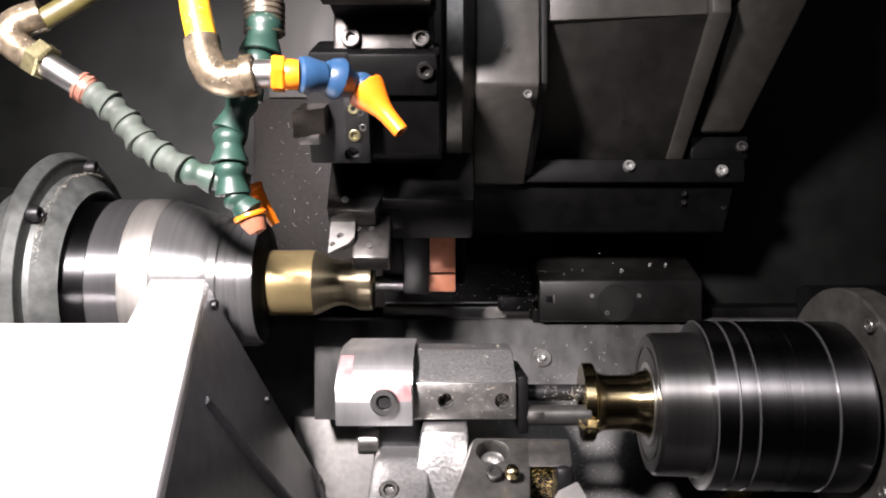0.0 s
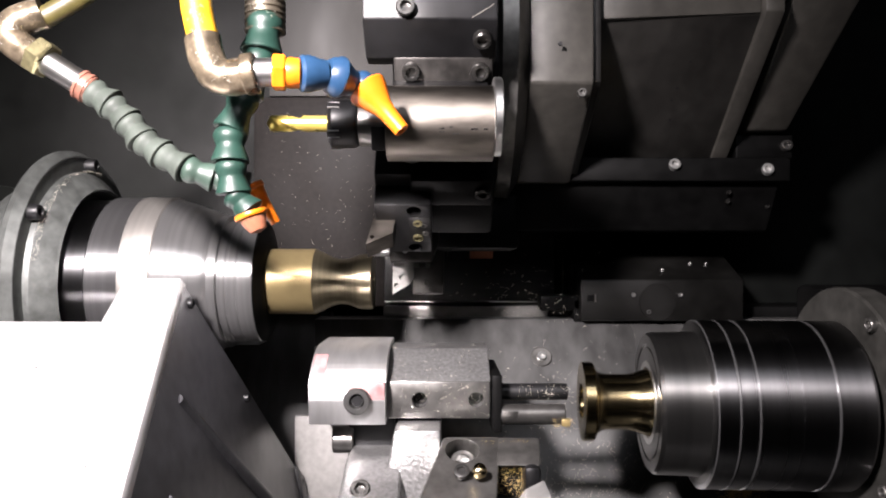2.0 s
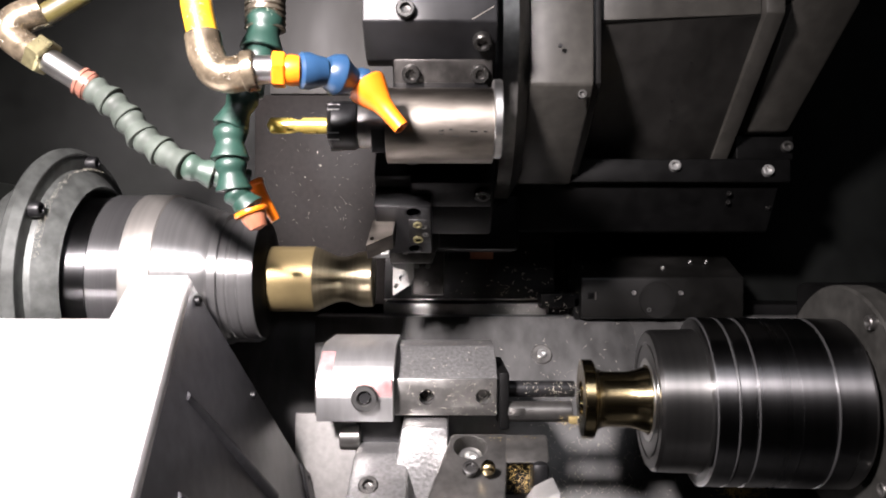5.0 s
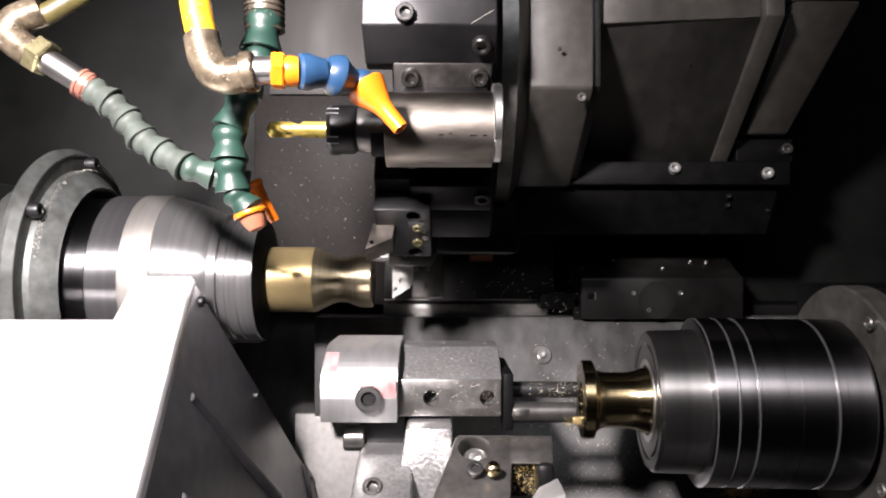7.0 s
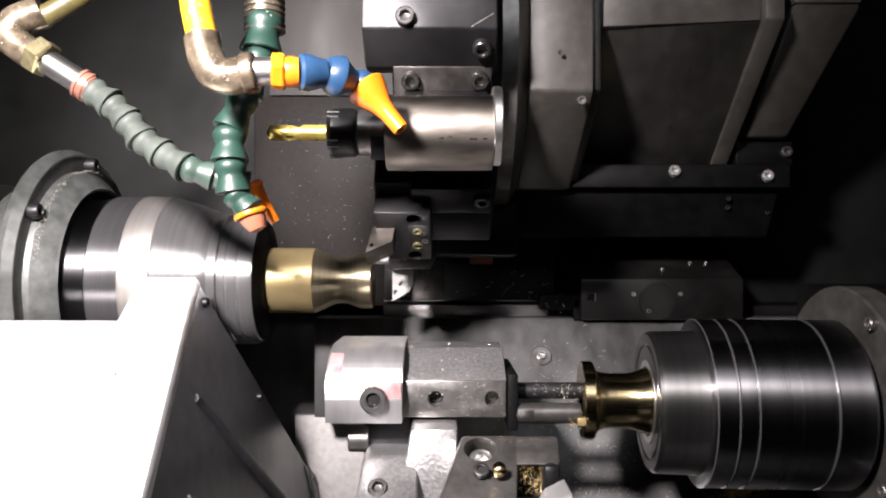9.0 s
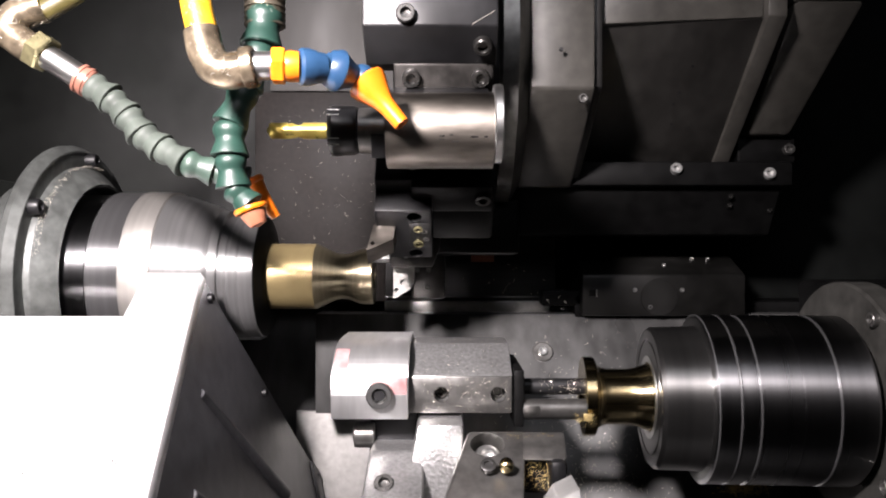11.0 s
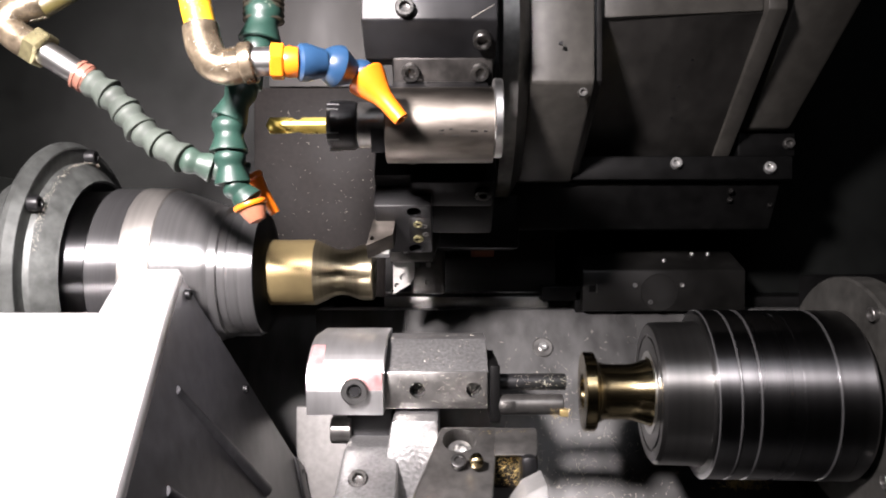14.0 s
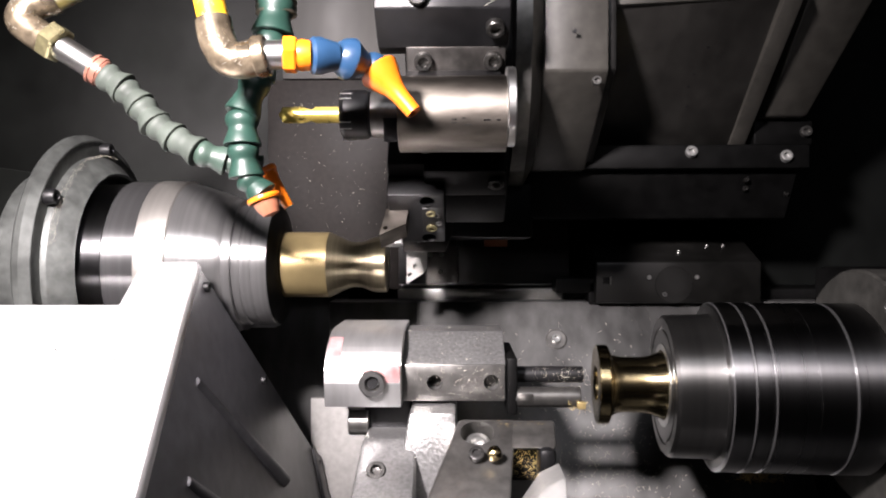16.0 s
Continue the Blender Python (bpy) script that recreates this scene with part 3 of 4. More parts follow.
for st in (-0.0345, 0.0215):
    socket_screw("deep_screw", S1 @ Vector((-0.0270, st, 0.190)), OUT1, 0.0068, groove_block, M_STEEL)
for sx, st, mat, r in ((-0.0240, -0.0175, M_NUT, 0.0050), (-0.0240, 0.0045, M_NUT, 0.0042), (-0.0170, -0.0110, M_BLOCK, 0.0030), (-0.0185, 0.0010, M_BLOCK, 0.0030)):
    socket_screw("clamp_screw", S1 @ Vector((sx, st, 0.2075)), OUT1, r, groove_block, mat, "", r * 0.6)

# turning tool at the cutting place
S0 = station(2)
part("tool_shank", box((-0.040, -0.016, 0.155), (0.010, 0.016, 0.208), 0.002, S0), M_IRON_SHADE, turret)
part("holder_block", box((-0.024, -0.036, 0.150), (0.078, 0.030, 0.207), 0.004, S0), M_IRON_SHADE, turret, "matt near-black tool holder block")
BACK = [(-0.0560, 0.150), (-0.0040, 0.150), (-0.0050, 0.2000), (-0.0130, 0.2205), (-0.0560, 0.2205)]
clamp = part("tool_clamp", solid([S0 @ Vector((x, 0.032, q)) for x, q in BACK], [S0 @ Vector((x, 0.008, q)) for x, q in BACK], 0.0012), M_GREYSTEEL, turret, "milled steel clamp over the insert")
part("wear_spot", turned([(-0.0006, 0.0), (-0.0006, 0.0036), (0.0003, 0.0034), (0.0005, 0.0)], along(S0 @ Vector((-0.0400, 0.0320, 0.2080)), S0 @ Vector((-0.0400, 0.1, 0.2080))), 28), M_INSERT, clamp)
SEAT = [(-0.0540, 0.2190), (-0.0318, 0.2190), (-0.0318, 0.2375), (-0.0365, 0.2440), (-0.0540, 0.2545)]
tool_seat = part("tool_seat", solid([S0 @ Vector((x, 0.0150, q)) for x, q in SEAT], [S0 @ Vector((x, 0.0070, q)) for x, q in SEAT], 0.0), M_LEDGE, turret, "pale five-sided insert seat with two screw holes")
drill_holes(tool_seat, [(S0 @ Vector((sx, 0.0150, q)), S0.to_3x3() @ Vector((0, 1, 0)), r, 0.006) for sx, q, r in ((-0.0442, 0.2360, 0.0032), (-0.0505, 0.2450, 0.0026))])

shank = part("square_shank", box((-0.0345, -0.016, 0.200), (0.0005, 0.0070, 0.2545), 0.0030, S0), M_GREYSTEEL, turret, "dark milled tool shank")
for sx, q in ((-0.0290, 0.2235), (-0.0170, 0.2235), (-0.0185, 0.2420)):
    socket_screw("shank_screw", S0 @ Vector((sx, 0.0070, q)), S0.to_3x3() @ Vector((0, 1, 0)), 0.0027, shank, M_BLOCK, "", 0.0016)

# stop block with a pin
SM = station(-35)
part("pin", turned([(-0.053, 0), (-0.053, 0.0078), (-0.052, 0.0085), (0.010, 0.0085), (0.010, 0)], SM @ Matrix.Translation((0, 0, 0.243)), 32), M_STEEL, turret, "bright ground steel pin")
part("pin_holder", box((0.005, -0.030, 0.150), (0.036, 0.020, 0.252), 0.002, SM), M_BLACK, turret)
part("stop_base", box((-0.020, -0.040, 0.150), (0.075, -0.005, 0.245), 0.003, SM), M_IRON_SHADE, turret)
part("copper_block", solid([SM @ Vector(p) for p in ((0.034, 0.022, 0.190), (0.062, 0.022, 0.178), (0.062, 0.022, 0.228), (0.034, 0.022, 0.228))],
     [SM @ Vector(p) for p in ((0.034, -0.010, 0.190), (0.062, -0.010, 0.178), (0.062, -0.010, 0.228), (0.034, -0.010, 0.228))], 0.001), M_COPPER, turret, "copper-red stop block")
part("copper_shoe", box((0.033, -0.010, 0.2305), (0.062, 0.024, 0.249), 0.001, SM), M_COPPER, turret)

# ---- cross slide behind the turret ----
slide = thing("turret_slide", (0.2, 0.05, 1.30), "oily dark grey turret housing and cross slide", "machine slide")
octagon = [(-0.131, 0.0543), (-0.131, -0.0543), (-0.004, -0.134), (0.0543, -0.131), (0.131, -0.0543), (0.131, 0.0543), (0.0543, 0.131), (-0.0543, 0.131)]
housing = part("turret_housing", prism(octagon, 0.0785, 0.137, 0.003, Matrix.Translation(AXIS)), M_HOUSING, slide, "grey enamelled octagonal turret housing")
part("housing_plug", turned([(-0.001, 0), (-0.001, 0.0021), (0.0003, 0.0018), (0.0003, 0)], along((0.1045, -0.131, 1.3790), (0.1045, -0.5, 1.3790)), 16), M_BLACK, housing)
part("housing_step", prism([(y * 0.94, z * 0.94) for y, z in octagon], 0.137, 0.145, 0.001, Matrix.Translation(AXIS)), M_DARK, slide)
socket_screw("housing_screw", (0.1255, -0.121, 1.3367), (0, -1, 0), 0.0042, housing, M_BLOCK)
slide_body = part("slide_body", prism([(-0.103, 1.414), (0.036, 1.290), (0.30, 1.290), (0.30, 1.75), (-0.103, 1.75)], 0.140, 0.298, 0.002), M_SLIDE, slide, "oily slanted slide plate")
for x, z, r in ((0.2440, 1.3800, 0.0016), (0.2380, 1.3590, 0.0020), (0.2360, 1.3490, 0.0016), (0.2400, 1.3320, 0.0018)):
    y = -0.103 + (1.414 - z) * 0.139 / 0.124
    part("paint_chip", turned([(-0.0008, 0.0), (-0.0008, r), (0.0002, r * 0.9), (0.0002, 0)], along((x, y, z), (x, y - 0.6660, z - 0.7460)), 12), M_BLACK, slide_body)
part("slide_rail", prism([(-0.115, 1.414), (0.029, 1.292), (0.06, 1.292), (0.06, 1.75), (-0.115, 1.75)], 0.297, 0.3145, 0.0015), M_HOUSING, slide)
LIP = [(0.140, 1.409), (0.2965, 1.4155), (0.2965, 1.50), (0.140, 1.50)]
part("slide_lip", solid([(x, -0.105, z) for x, z in LIP], [(x, -0.070, z) for x, z in LIP], 0.0015), M_HOUSING, slide)
SIDE = [(0.328, -0.104, 1.4320), (0.393, -0.104, 1.4320), (0.373, 0.006, 1.3230), (0.328, 0.006, 1.3230)]
part("side_casting", join(box((0.328, -0.104, 1.432), (0.393, 0.30, 1.75), 0.004), solid(SIDE, [(x, 0.25, z) for x, y, z in SIDE], 0.004)), M_HOUSING, slide)
# feet and skirt in near-black, with the shade under the slide in it
casting_foot = part("casting_foot", box((0.322, 0.020, 1.2945), (0.386, 0.20, 1.3225), 0.003), M_IRON_SHADE, slide)
socket_screw("foot_screw", (0.3775, 0.020, 1.3085), (0, -1, 0.2), 0.0060, casting_foot, M_BLOCK)
foot = part("slide_foot", box((0.130, 0.004, 1.268), (0.376, 0.25, 1.294), 0.003), M_IRON_SHADE, slide)
for x, z in ((0.2495, 1.2852), (0.3500, 1.2802)):
    socket_screw("foot_screw", (x, 0.005, z), (0, -1, 0.35), 0.0062, foot, M_INSERT)
skirt = part("slide_skirt", prism([(0.018, 1.268), (0.05, 1.215), (0.25, 1.215), (0.25, 1.268)], 0.05, 0.37, 0.003), M_IRON_SHADE, slide)
for x, y, z in ((0.3167, 0.029, 1.2477), (0.3148, 0.021, 1.2572), (0.3632, 0.034, 1.2426)):
    socket_screw("skirt_screw", (x, y, z), (0, -1, 0.3), 0.0026, skirt, M_BOLT)

carriage = thing("carriage", (0.25, 0.08, 1.10), "iron carriage block under the cross slide, shade in its near-black tone", "machine carriage")
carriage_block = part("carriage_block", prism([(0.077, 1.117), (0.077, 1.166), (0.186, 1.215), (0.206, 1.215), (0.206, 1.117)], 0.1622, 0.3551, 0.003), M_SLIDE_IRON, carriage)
part("cover_disc", turned([(0, 0), (0.0, 0.0220), (0.0015, 0.0214), (0.0015, 0)], along((0.253, 0.0775, 1.1393), (0.253, 0.006, 1.1393)), 48), M_SLIDE_IRON, carriage)
for x, z in ((0.2243, 1.1479), (0.2797, 1.1479), (0.2423, 1.1279)):
    socket_screw("carriage_screw", (x, 0.077, z), (0, -1, 0), 0.0026, carriage_block, M_STEEL)
for x, u in ((0.2648, 0.2), (0.3037, 0.35), (0.3232, 0.35)):
    socket_screw("carriage_screw", (x, 0.077 + 0.109 * u, 1.166 + 0.049 * u), (0, -0.41, 0.91), 0.0026, carriage_block, M_STEEL)
# thin near-black block stands for the dark inside of a square hole
part("square_pocket", box((0.1700, 0.0762, 1.1400), (0.1790, 0.0790, 1.1480), 0.0008), M_IRON_SHADE, carriage)
part("pocket_lip", box((0.1785, 0.0755, 1.1395), (0.1800, 0.0790, 1.1485), 0.0003), M_BLOCK, carriage)
part("wiper", prism([(0.091, 1.105), (0.091, 1.142), (0.136, 1.155), (0.136, 1.105)], 0.1558, 0.1726, 0.002), M_IRON_SHADE, carriage)
part("wiper_lip", box((0.1166, 0.091, 1.128), (0.1659, 0.121, 1.146), 0.002), M_IRON_SHADE, carriage)

# ---- lower turret ----
lower = thing("lower_turret", (0, -0.15, 0.95), "grey lower tool turret with boring bar holder, chips on it", "tool turret")
BY = -0.164
holes = [((x, BY - 0.0025, 1.073), (0, -1, 0), 0.0066, 0.022) for x in (-0.0087, 0.0396)]
drill_holes(part("bar_holder", prism([(BY, 1.0565), (BY, 1.0885), (BY + 0.042, 1.1110), (BY + 0.085, 1.1110), (BY + 0.095, 1.09), (BY + 0.095, 1.0565)], -0.0394, 0.0521, 0.0018), M_CAST, lower, "rough cast boring bar holder"), holes)
holder_face = drill_holes(part("holder_face", box((-0.0386, BY - 0.0025, 1.0572), (0.0512, BY + 0.004, 1.0885), 0.0008), M_BLOCK, lower), holes)
for c, w, q, d in holes:
    socket_screw("set_screw", (c[0], c[1] + 0.016, c[2]), w, 0.0060, holder_face, M_BOLT, "", 0.004)
crown = [(BY + 0.040 - 0.057 * math.cos(k * math.pi / 24), 1.075 + 0.040 * math.sin(k * math.pi / 24)) for k in range(13)]
cap = prism([(BY - 0.014, 1.0545)] + crown + [(BY + 0.095, 1.1150), (BY + 0.095, 1.0545)], -0.1007, -0.0366, 0.0006)
holder_cap = part("holder_cap", cap, M_CAPSTEEL, lower, "bright steel cap with worn red paint")
part("red_mark", box((-0.0684, BY - 0.0172, 1.0755), (-0.0371, BY - 0.010, 1.0905), 0.001), M_RED, holder_cap)
strip = [(BY + 0.040 + (y - BY - 0.040) * q, 1.075 + (z - 1.075) * q) for q, rows in ((1.006, crown[3:9]), (0.98, crown[8:2:-1])) for y, z in rows]
part("red_mark", prism(strip, -0.0995, -0.0880, 0), M_RED, holder_cap)
socket_screw("cap_screw", (-0.0598, BY - 0.014, 1.0758), (0, -1, 0), 0.0112, holder_cap, M_STEEL)
# black plug put in for the shade inside the screw's socket
part("hex_recess", rod((-0.0598, BY - 0.0185, 1.0758), (-0.0598, BY - 0.0205, 1.0758), 0.0052, None, 6, 0.0), M_BLACK, holder_cap)
# plate in near-black, which holds the shadow of the bar holder
part("face_plate", box((0.0528, BY - 0.003, 1.045), (0.0618, BY + 0.09, 1.094), 0.002), M_IRON_SHADE, lower)
part("boring_bar", join(rod((0.059, -0.142, 1.0755), (0.1209, -0.142, 1.0755), 0.0072)), M_BLACK, lower, "black boring bar with chips")
part("boring_bar", join(rod((0.059, -0.158, 1.0590), (0.116, -0.158, 1.0590), 0.0088), box((0.063, -0.1672, 1.0570), (0.0751, -0.162, 1.0635), 0.0004)), M_BLOCK, lower, "bright steel boring bar with a brass-caked tip")
part("boring_insert", box((0.112, -0.17, 1.0510), (0.1192, -0.164, 1.0570), 0.001), M_CHIP_GOLD, lower)
part("casting_neck", solid([(-0.0285, -0.194, 1.054), (0.0101, -0.194, 1.054), (0.0074, -0.204, 0.97), (-0.0432, -0.204, 0.97)],
     [(-0.0285, -0.094, 1.054), (0.0101, -0.094, 1.054), (0.0101, -0.094, 0.98), (-0.0313, -0.094, 0.98)], 0.004), M_CAST, lower, "rough cast neck of the turret")
part("knob", turned([(0, 0), (0.0, 0.0105), (0.001, 0.0115), (0.017, 0.0115), (0.018, 0.0105), (0.018, 0)], along((-0.0847, -0.146, 1.034), (-0.0636, -0.146, 1.034)), 32), M_BLOCK, lower)
# black box stands for the shade between knob and neck
part("dark_arm", box((-0.0717, -0.149, 1.00), (-0.0294, -0.074, 1.056), 0.004), M_BLACK, lower)
FACE = Vector((0, -0.62, 0.78))
base_casting = part("base_casting", solid([(-0.0684, -0.184, 1.0299), (-0.0233, -0.184, 1.0299), (-0.0219, -0.274, 0.99), (-0.0699, -0.274, 0.99)],
     [(-0.0684, -0.094, 1.0299), (-0.0233, -0.094, 1.0299), (-0.0233, -0.094, 0.97), (-0.0732, -0.094, 0.97)], 0.004), M_CAST, lower)
drill_holes(base_casting, [((-0.0530, -0.226, 1.0200), (0, -0.75, 0.65), 0.008, 0.016)])
socket_screw("base_bolt", Vector((-0.0530, -0.226, 1.0200)) - Vector((0, -0.75, 0.65)) * 0.014, (0, -0.75, 0.65), 0.0078, base_casting, M_BOLT)
tool_block = part("tool_block", solid([(0.0119, -0.244, 1.0609), (0.0544, -0.244, 1.0609), (0.0436, -0.334, 1.02), (-0.014, -0.334, 1.02)],
     [(0.0119, -0.164, 1.036), (0.0544, -0.164, 1.036), (0.0544, -0.164, 0.96), (-0.0102, -0.164, 0.96)], 0.0025), M_BLOCK, lower, "milled steel tool block with a clamp bore")
drill_holes(tool_block, [((0.0252, -0.257, 1.0548), FACE, 0.0125, 0.03), ((0.0241, -0.287, 1.0478), FACE, 0.0058, 0.004)])
part("tool_block_wing", solid([(0.0515, -0.245, 1.0609), (0.0834, -0.245, 1.0609), (0.0809, -0.274, 1.0482), (0.0487, -0.274, 1.0482)],
     [(0.0515, -0.184, 1.040), (0.0791, -0.184, 1.040), (0.0791, -0.184, 1.02), (0.0515, -0.184, 1.02)], 0.0025), M_BLOCK, lower)
socket_screw("bore_screw", Vector((0.0257, -0.258, 1.0548)) - FACE * 0.02, FACE, 0.0095, tool_block, M_STEEL)
socket_screw("block_screw", (0.0241, -0.286, 1.0478), FACE, 0.0054, tool_block, M_DARK, "", 0.002)
part("ball_plug", turned([(-0.003, 0.0050), (0.0, 0.0050), (0.0025, 0.0040), (0.0038, 0.0022), (0.0042, 0)], along((0.0362, -0.29, 1.0502), Vector((0.0362, -0.29, 1.0502)) + FACE), 24), M_BRASS, lower, "brass ball plug")
part("chip_pocket", box((0.0491, -0.259, 1.02), (0.0735, -0.194, 1.0453), 0.002), M_BLACK, lower)
part("dark_clamp", box((0.0681, -0.279, 1.02), (0.0801, -0.214, 1.049), 0.004), M_BLACK, lower)
TOOL = [(0.0783, -0.334, 1.0481), (0.0769, -0.364, 1.02), (0.0408, -0.364, 1.02), (0.0652, -0.334, 1.0414)]
part("pale_tool", solid(TOOL, [(x, y + 0.03, z) for x, y, z in TOOL], 0.001), M_INSERT, lower, "pale steel tool insert")
part("turret_base", box((-0.055, -0.34, Z0), (0.09, -0.08, 0.985), 0.008), M_DARK, lower)

# ---- sloping sheet cover that travels with the lower turret ----
cover = thing("way_guard", (-0.3, -0.2, 0.9), "bright stainless sloping guard with black ribbed side, beside the lower turret", "machine guard")


def flank(y, z, out=0.0):
    """A place on the leaning flank of the guard."""
    return (-0.2315 + 0.215 * (1.174 - z) + out, y, z)


outline = [(-0.109, 1.171), (-0.322, 1.022), (-0.394, 0.97), (-0.394, 0.80), (0.171, 0.80), (0.171, 0.905)]
side_sheet = part("side_sheet", solid([flank(y, z) for y, z in outline], [flank(y, z, -0.02) for y, z in outline], 0.001), M_COVER_SIDE, cover, "black side sheet")
TOP = [(-0.113, 1.1745), (-0.394, 0.9755)]
part("top_sheet", solid([(-0.281, *TOP[0]), flank(*TOP[0], 0.001), flank(*TOP[1], 0.001), (-0.281, *TOP[1])],
     [(-0.281, -0.104, 1.168), flank(-0.104, 1.168, 0.001), flank(-0.384, 0.966, 0.001), (-0.281, -0.384, 0.966)], 0.001), M_SHEET, cover)
part("front_sheet", solid([(-0.60, -0.168, 1.1396), (-0.278, -0.168, 1.1396), (-0.278, -0.397, 0.976), (-0.60, -0.397, 0.976)],
     [(-0.60, -0.134, 1.13), (-0.278, -0.134, 1.13), (-0.278, -0.134, 0.976), (-0.60, -0.134, 0.976)], 0.002), M_SHEET, cover)
for y0, z0, y1, z1 in ((-0.174, 1.075, 0.006, 0.93), (-0.234, 1.01, -0.114, 0.92)):
    part("side_rib", rod(flank(y0, z0, -0.002), flank(y1, z1, -0.002), 0.005, 0.009, 12), M_COVER_SIDE, side_sheet)
part("end_strip", solid([flank(0.146, 0.925, 0.004), flank(0.172, 0.905, 0.004), flank(0.172, 0.80, 0.004), flank(0.146, 0.80, 0.004)],
     [flank(0.146, 0.925, -0.004), flank(0.172, 0.905, -0.004), flank(0.172, 0.80, -0.004), flank(0.146, 0.80, -0.004)], 0.001), M_BLACK, cover)
for y, z in ((-0.104, 1.150), (-0.289, 1.012), (0.161, 0.900), (0.006, 1.04)):
    socket_screw("side_screw", flank(y, z), (1, 0, 0), 0.005, side_sheet, M_BLACK)
part("guard_base", box((-0.60, -0.364, Z0), (-0.20, 0.156, 0.88), 0.004), M_COVER_SIDE, cover)


# ---- coolant hoses ----
def segment(a, b, r, mat, parent, name="hose_segment"):
    """One joint of a ball-and-socket hose: a ball, a neck and a flared skirt."""
    n = (Vector(b) - Vector(a)).length
    shape = [(-0.10, 0.0), (-0.10, 0.62), (0.0, 0.84), (0.10, 0.94), (0.20, 0.97), (0.32, 0.91), (0.42, 0.82), (0.50, 0.79), (0.70, 0.91), (0.93, 1.07), (0.99, 1.08), (1.01, 1.04), (1.01, 0.8), (0.94, 0.0)]
    return part(name, turned([(n * x, r * k) for x, k in shape], along(a, b), 32), mat, parent)


def hose_chain(points, radii, mats, parent):
    for (a, b), r, mat in zip(zip(points, points[1:]), radii, mats):
        segment(a, b, r, mat, parent)


grey_hose = thing("coolant_hose", (-0.3218, -0.214, 1.3827), "grey-green jointed coolant hose on a nickel elbow", "coolant hose", "coolant hoses")
part("supply_pipe", sweep([(-0.2731, -0.194, 1.4211), (-0.3002, -0.204, 1.3971), (-0.3237, -0.209, 1.3807)], 0.0085), M_OLIVE, grey_hose, "dark olive supply pipe")
part("elbow", sweep([(-0.3178, -0.209, 1.3878), (-0.3363, -0.212, 1.3797), (-0.3422, -0.214, 1.3684), (-0.3333, -0.214, 1.3596), (-0.3209, -0.214, 1.3516)], 0.0125), M_NICKEL, grey_hose, "tarnished nickel elbow")
part("hex_nut", turned([(0, 0), (0, 0.0140), (0.0012, 0.0155), (0.0115, 0.0155), (0.0127, 0.0140), (0.0127, 0)], along((-0.3215, -0.215, 1.3545), (-0.3107, -0.215, 1.3470)), 6), M_NUT, grey_hose, "brass hexagon nut", 20)
part("pipe_nipple", rod((-0.3129, -0.214, 1.348), (-0.2868, -0.211, 1.3313), 0.0098), M_STEEL, grey_hose)
part("band", rod((-0.2891, -0.21, 1.332), (-0.2797, -0.209, 1.3264), 0.0112, chamfer=0.001), M_PINK, grey_hose, "faded red band")
BAND = along((-0.2891, -0.21, 1.332), (-0.2797, -0.209, 1.3264))
for x0, x1 in ((0.0005, 0.0035), (0.0062, 0.0092)):
    part("clip_rib", turned([(x0, 0.0105), (x0 + 0.0004, 0.0122), (x1 - 0.0004, 0.0122), (x1, 0.0105)], BAND, 28), M_PINK, grey_hose)
hose_chain([(-0.2797, -0.209, 1.326), (-0.264, -0.209, 1.3152), (-0.2506, -0.21, 1.3016), (-0.2382, -0.212, 1.2865), (-0.2218, -0.214, 1.2751), (-0.2022, -0.217, 1.2639), (-0.1815, -0.213, 1.2572), (-0.1570, -0.203, 1.2520)],
           [0.0122, 0.0118, 0.0122, 0.0120, 0.0116, 0.0110, 0.0098], [M_GREYGREEN] * 5 + [M_PALEGREEN] * 2, grey_hose)
part("nozzle", turned([(0, 0), (0, 0.0080), (0.001, 0.0090), (0.004, 0.0090), (0.005, 0.0078), (0.014, 0.0060), (0.036, 0.0040), (0.036, 0)], along((-0.1545, -0.203, 1.2525), (-0.1370, -0.200, 1.2240)), 28), M_ORANGE, grey_hose)


green_hose = thing("coolant_hose", (-0.1393, -0.224, 1.397), "dark green jointed coolant hose with an orange nozzle", "coolant hose", "coolant hoses")
threaded_pipe = part("threaded_pipe", rod((-0.1397, -0.219, 1.4207), (-0.1397, -0.219, 1.3784), 0.0145), M_THREAD, green_hose)
for k in range(6):
    part("thread_ring", turned([(0, 0.0144), (0.0008, 0.0158), (0.0024, 0.0158), (0.0032, 0.0144)], along((-0.1397, -0.219, 1.3945 - 0.0045 * k), (-0.1397, -0.219, 1.2)), 28), M_THREAD, threaded_pipe)
hose_chain([(-0.1387, -0.221, 1.3805), (-0.141, -0.226, 1.3519), (-0.151, -0.234, 1.3184), (-0.1606, -0.241, 1.2894), (-0.1597, -0.244, 1.2657), (-0.1568, -0.244, 1.2426), (-0.145, -0.244, 1.2291)],
           [0.0150, 0.0125, 0.0125, 0.0130, 0.0122, 0.0110], [M_GREEN] * 6, green_hose)
part("nozzle_collar", turned([(0.003, 0.0105), (0.003, 0.0122), (0.005, 0.0128), (0.0065, 0.0122), (0.0065, 0.0105)], along((-0.1458, -0.244, 1.2308), (-0.142, -0.244, 1.2207)), 32), M_ORANGE, green_hose, "orange nozzle collar")
part("nozzle", turned([(0, 0), (0, 0.0100), (0.004, 0.0090), (0.010, 0.0065), (0.012, 0)], along((-0.1425, -0.244, 1.224), (-0.1366, -0.244, 1.211)), 32), M_COPPER, green_hose)

